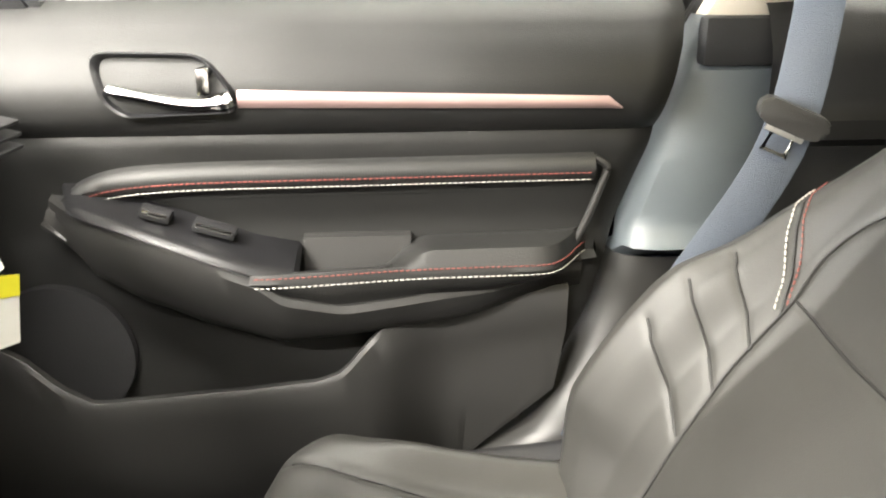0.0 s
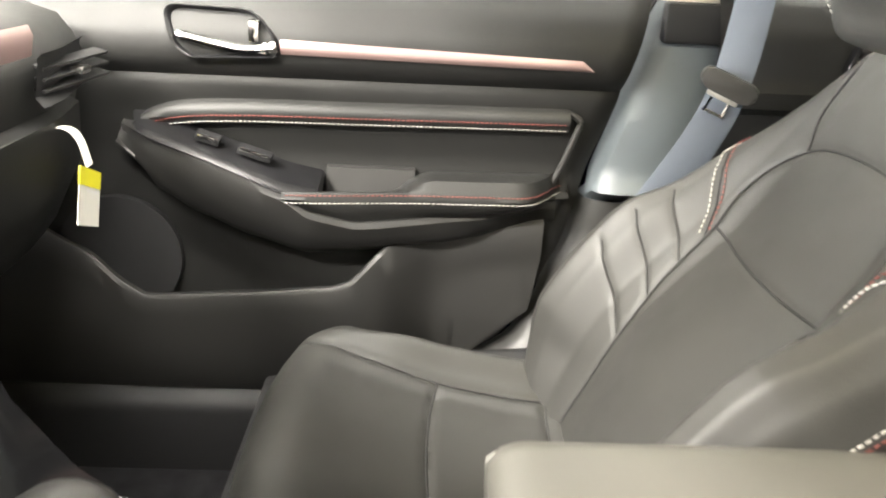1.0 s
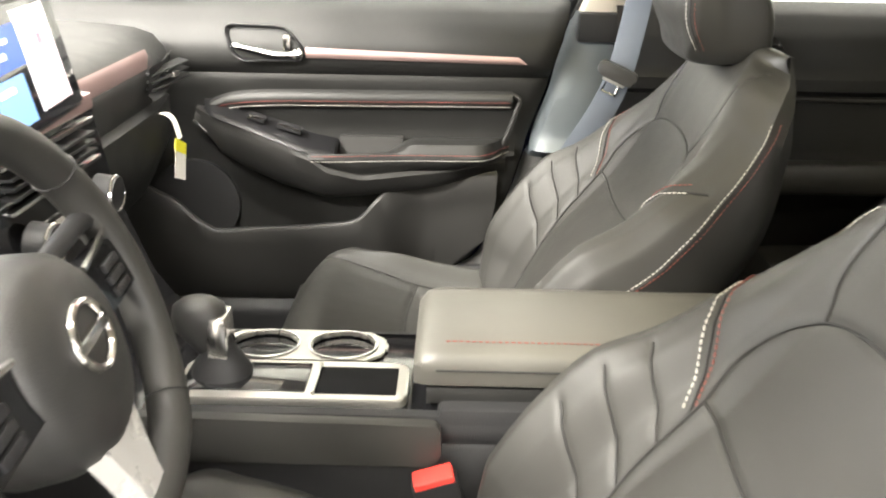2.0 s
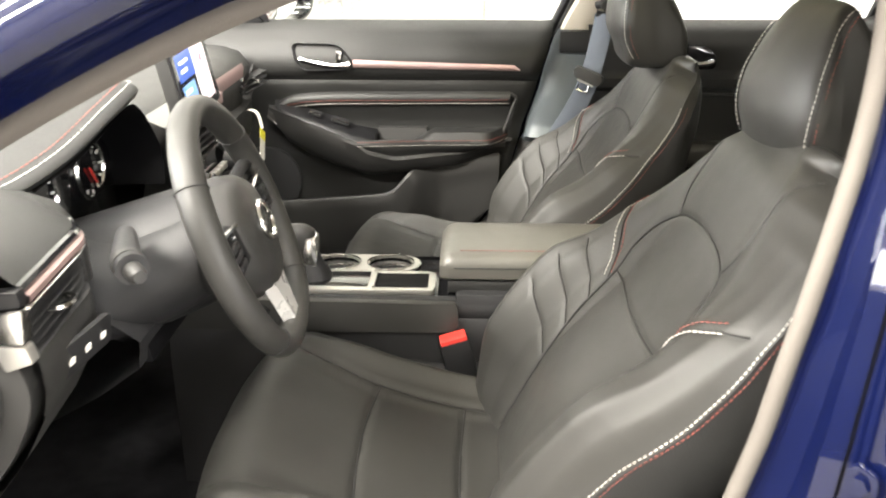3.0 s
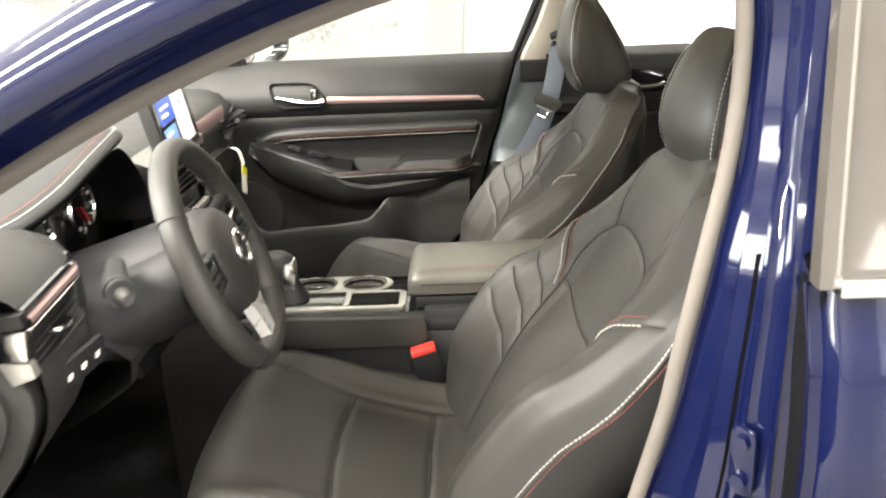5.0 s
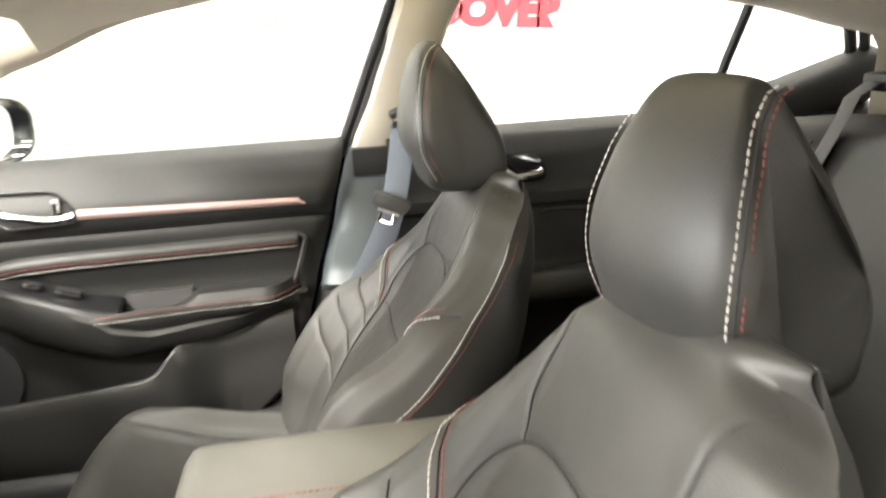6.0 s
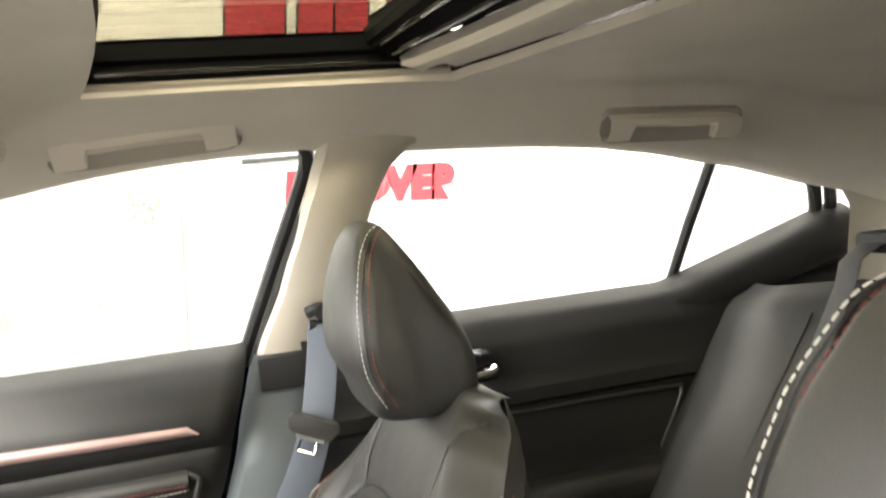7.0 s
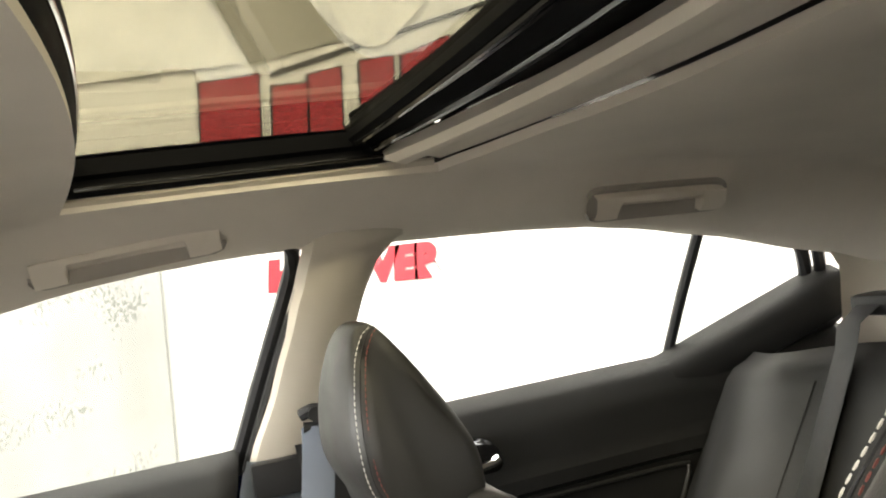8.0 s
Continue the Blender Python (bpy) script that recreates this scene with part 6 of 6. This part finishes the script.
TG = pose(-0.388, 0.512, 0.742, -20, 3, 8)
tp = part("card", moved(box(-0.001, 0.0, -0.048, 0.048, -0.034, 0.030), TG), PAPER, tgx)
part("band", moved(box(-0.0016, 0.0006, -0.048, 0.048, 0.010, 0.030), TG), YELLOW, tp)

# ---- roof fittings ----
sr = thing("sunroof", "glass sunroof with black frame and half-open greige shade", "sunroof")


def bow(y):
    return max(0.0, 1 - (y / 0.46) ** 2)


def cross_bar(section, y0=-0.455, y1=0.455, closed=False):
    """A bar across the roof: its section in (x, bow of x at the middle, z)."""
    return loft([[(x + b * bow(y), y, z + 0.012 * bow(y)) for x, b, z in section] for y in span(y0, y1, 27)], closed=closed, caps=closed)


part("pane", sheet(lambda u, v: (0.124 + 0.05 * bow(v) + u * (0.335 - 0.01 * bow(v)), v, 1.394 - 0.06 * v * v), span(0, 1, 3), span(-0.47, 0.47, 15), 0.004), TINT, sr)
for k in (-1, 1):
    part("side_frame", loft([[(x, k * y, z) for y, z in ((0.466, 1.337), (0.456, 1.338), (0.452, 1.346), (0.455, 1.356), (0.448, 1.360), (0.448, 1.378), (0.470, 1.380))] for x in span(0.118, 0.60, 8)]), BLACK, sr)
    part("side_rail", tube([(0.14, k * 0.4515, 1.3455), (0.52, k * 0.4515, 1.3455)], 0.0025, 8), PIANO, sr)
    part("side_lip", loft([[(x, k * y, z) for y, z in ((0.462, 1.341), (0.457, 1.334), (0.462, 1.328), (0.478, 1.321))] for x in span(0.118, 0.55, 6)]), CREAM, sr)
part("front_frame", cross_bar([(0.112, 0.05, 1.384), (0.118, 0.052, 1.336), (0.122, 0.052, 1.336), (0.127, 0.051, 1.345), (0.128, 0.05, 1.365), (0.134, 0.047, 1.370), (0.135, 0.047, 1.379)]), BLACK, sr)
part("front_bead", tube([(0.130 + 0.0495 * bow(y), y, 1.362 + 0.012 * bow(y)) for y in span(-0.40, 0.40, 21)], 0.0024, 8), CHROME, sr)
part("rear_frame", cross_bar([(0.443, 0.040, 1.385), (0.442, 0.040, 1.368), (0.448, 0.048, 1.361), (0.453, 0.056, 1.370), (0.459, 0.065, 1.369), (0.463, 0.073, 1.355), (0.469, 0.085, 1.352), (0.474, 0.093, 1.360), (0.492, 0.12, 1.362)]), BLACK, sr)
# black slab added above the shade, stops light leaking through the gap
part("shade_light_stop", cross_bar([(0.45, 0.06, 1.3865), (0.62, 0.14, 1.3865), (0.62, 0.14, 1.40), (0.45, 0.06, 1.40)], closed=True), BLACK, sr)
for rx, rb_x, rz, rr_ in ((0.4475, 0.047, 1.3605, 0.004), (0.456, 0.061, 1.3695, 0.0045), (0.466, 0.080, 1.3535, 0.005)):
    part("rear_rail", tube([(rx + rb_x * bow(y), y, rz + 0.012 * bow(y)) for y in span(-0.44, 0.44, 25)], rr_, 8), PIANO, sr)


def shade_bar():
    rows = []
    for y in span(-0.468, 0.468, 31):
        k = 1 - (y / 0.468) ** 2
        e = smooth01((0.468 - abs(y)) / 0.02)
        x0, x1, z = 0.476 + 0.108 * k, 0.548 + 0.138 * k, 1.334 + 0.012 * k
        rows.append([(x0 + (x1 - x0) * u, y, z + dz * e + 0.012 * (1 - e)) for u, dz in ((0.10, 0.022), (0.0, 0.008), (0.05, -0.002), (0.2, -0.006), (0.42, -0.001), (0.6, 0.001), (0.8, -0.003), (0.95, 0.0), (1.0, 0.01), (0.9, 0.022))])
    return loft(rows, closed=True, caps=True)


part("shade", shade_bar(), ROOF, sr, "greige cloth shade edge")


# darker than the headliner: shade of the handle recess put in the colour
RECESS = material("greige_recess_shade", (0.40, 0.365, 0.315), 0.6, grain=0.3, grain_size=700, mottle=0.05)


def grab(name, a, b_):
    """A folded strap handle between two points of the roof rail."""
    a, b_ = Vector(a), Vector(b_)
    g = thing(name, "greige folding grab handle on the roof rail", "grab handle", "grab handles")
    d = (b_ - a).normalized()
    n = Vector((0, -0.82, -0.57))
    up = d.cross(n).normalized()
    up = up if up.z > 0 else -up

    def at(t, h, o):
        return a.lerp(b_, t) + up * h + n * o
    part("base", loft([[at(t, h * k, o) for h, o in ((0.028, -0.004), (0.026, 0.006), (0.020, 0.002), (0.0, -0.001), (-0.020, 0.002), (-0.024, 0.006), (-0.027, -0.004))] for t, k in ((0.0, 0.5), (0.02, 0.85), (0.07, 1), (0.5, 1), (0.93, 1), (0.98, 0.85), (1.0, 0.5))]), RECESS, g)
    part("grip", loft([[at(t, h, o) for h, o in ((hi, 0.002), (hi - 0.002, 0.014), ((hi + lo) / 2, 0.018), (lo + 0.002, 0.014), (lo, 0.002))] for t, hi, lo in ((0.03, 0.018, -0.019), (0.10, 0.019, -0.020), (0.19, 0.019, -0.019), (0.205, 0.019, 0.003), (0.5, 0.0195, 0.002), (0.785, 0.019, 0.003), (0.80, 0.019, -0.019), (0.90, 0.018, -0.020), (0.97, 0.015, -0.017))]), ROOF, g)
    return g


grab("grab_handle", (0.068, 0.552, 1.272), (0.295, 0.548, 1.288))
grab("grab_handle", (0.785, 0.525, 1.253), (1.0, 0.508, 1.242))
vs_ = thing("sun_visor", "greige sun visor wrapped in clear film, folded up", "sun visor")
part("visor_pad", moved(box(-0.085, 0.085, -0.17, 0.17, -0.011, 0.011, 0.009), pose(-0.055, 0.33, 1.312, 0, 14, 0)), ROOF, vs_)
part("film", moved(box(-0.088, 0.088, -0.10, 0.02, -0.013, 0.013, 0.009), pose(-0.052, 0.50, 1.296, 8, 14, 4)), glass("clear_film", (0.9, 0.9, 0.88)), vs_)

# far door mirror
dm = thing("door_mirror", "dark-cased passenger door mirror outside the window", "mirror")
DMM = pose(-0.418, 0.935, 1.028, 0, 0, -24)


def oval_ring(x, s, n=36):
    return [(x, math.copysign(abs(math.cos(q)) ** 0.7, math.cos(q)) * 0.112 * s, math.copysign(abs(math.sin(q)) ** 0.7, math.sin(q)) * 0.066 * s) for q in span(0, 2 * math.pi, n + 1)[:-1]]


part("case", moved(loft([oval_ring(x, s) for x, s in ((-0.11, 0.3), (-0.08, 0.75), (-0.03, 0.97), (0.015, 1.04), (0.024, 1.02), (0.022, 0.95), (0.0, 0.93), (-0.01, 0.90))], closed=True), DMM), PIANO, dm)
part("mirror_glass", moved(loft([oval_ring(-0.002, s) for s in (0.935, 0.5, 0.02)], closed=True), DMM), material("mirror_silver", (0.9, 0.9, 0.9), 0.02, metal=1.0, mottle=0.0), dm)
part("foot", tube([(-0.44, 0.76, 0.985), (-0.43, 0.85, 1.0)], [0.03, 0.022], 10), PIANO, dm)
part("sail_panel", prism([(-0.66, 0.975), (-0.42, 0.975), (-0.47, 1.05), (-0.56, 1.0)], "y", 0.755, 0.775, 0.004), PIANO, dm)

# ---- signs on the wall beyond ----
bn = thing("wall_sign", "row of large red blocks with dark outline on the pale wall", "sign")


def slanted(name, x0, x1, foot, top, lean=0.05, mat=SIGN_RED, y=YW - 0.03, grow=0.0):
    """A block whose foot and top climb to the right."""
    pts = [(x0 - grow, foot[0] - grow), (x1 + grow, foot[1] - grow), (x1 + lean + grow, top[1] + grow), (x0 + lean - grow, top[0] + grow)]
    return part(name, prism(pts, "y", y, y + 0.02), mat, bn, smooth=0)


for x0, x1, foot, top in ((0.575, 0.945, (2.205, 2.200), (2.615, 2.650)), (1.03, 1.255, (2.215, 2.225), (2.560, 2.565)), (1.275, 1.49, (2.205, 2.205), (2.615, 2.655)), (1.64, 1.87, (2.33, 2.36), (2.685, 2.705)), (1.94, 2.30, (2.42, 2.50), (2.70, 2.82)), (2.335, 2.79, (2.50, 2.62), (2.80, 2.95))):
    slanted("outline", x0, x1, foot, top, mat=SIGN_EDGE, y=YW - 0.022, grow=0.014)
    slanted("red_block", x0, x1, foot, top)
slanted("dark_line", 1.077, 2.78, (2.625, 3.05), (2.655, 3.08), 0.0, SIGN_EDGE)
hv = thing("wall_sign", "red lettered sign on the pale wall", "sign")
fcv = bpy.data.curves.new("letters", "FONT")
fcv.body, fcv.size, fcv.extrude, fcv.space_character, fcv.offset = "HOOVER", 0.335, 0.01, 0.95, 0.026
fo = new("tmp_letters", fcv)
dg = bpy.context.evaluated_depsgraph_get()
me_l = bpy.data.meshes.new_from_object(fo.evaluated_get(dg))
bpy.data.objects.remove(fo)
lt_ = bmesh.new()
lt_.from_mesh(me_l)
lx0, lx1 = min(v.co.x for v in lt_.verts), max(v.co.x for v in lt_.verts)
lz0, lz1 = min(v.co.y for v in lt_.verts), max(v.co.y for v in lt_.verts)
for v in lt_.verts:
    t = (v.co.x - lx0) / (lx1 - lx0)
    h = (v.co.y - lz0) / (lz1 - lz0)
    v.co = Vector((0.842 + 1.20 * t + 0.035 * h, YW - 0.012 - v.co.z, 1.236 - 0.082 * t + (0.213 + 0.047 * t) * h))
part("letters", lt_, SIGN_RED, hv, "red block letters", smooth=0)
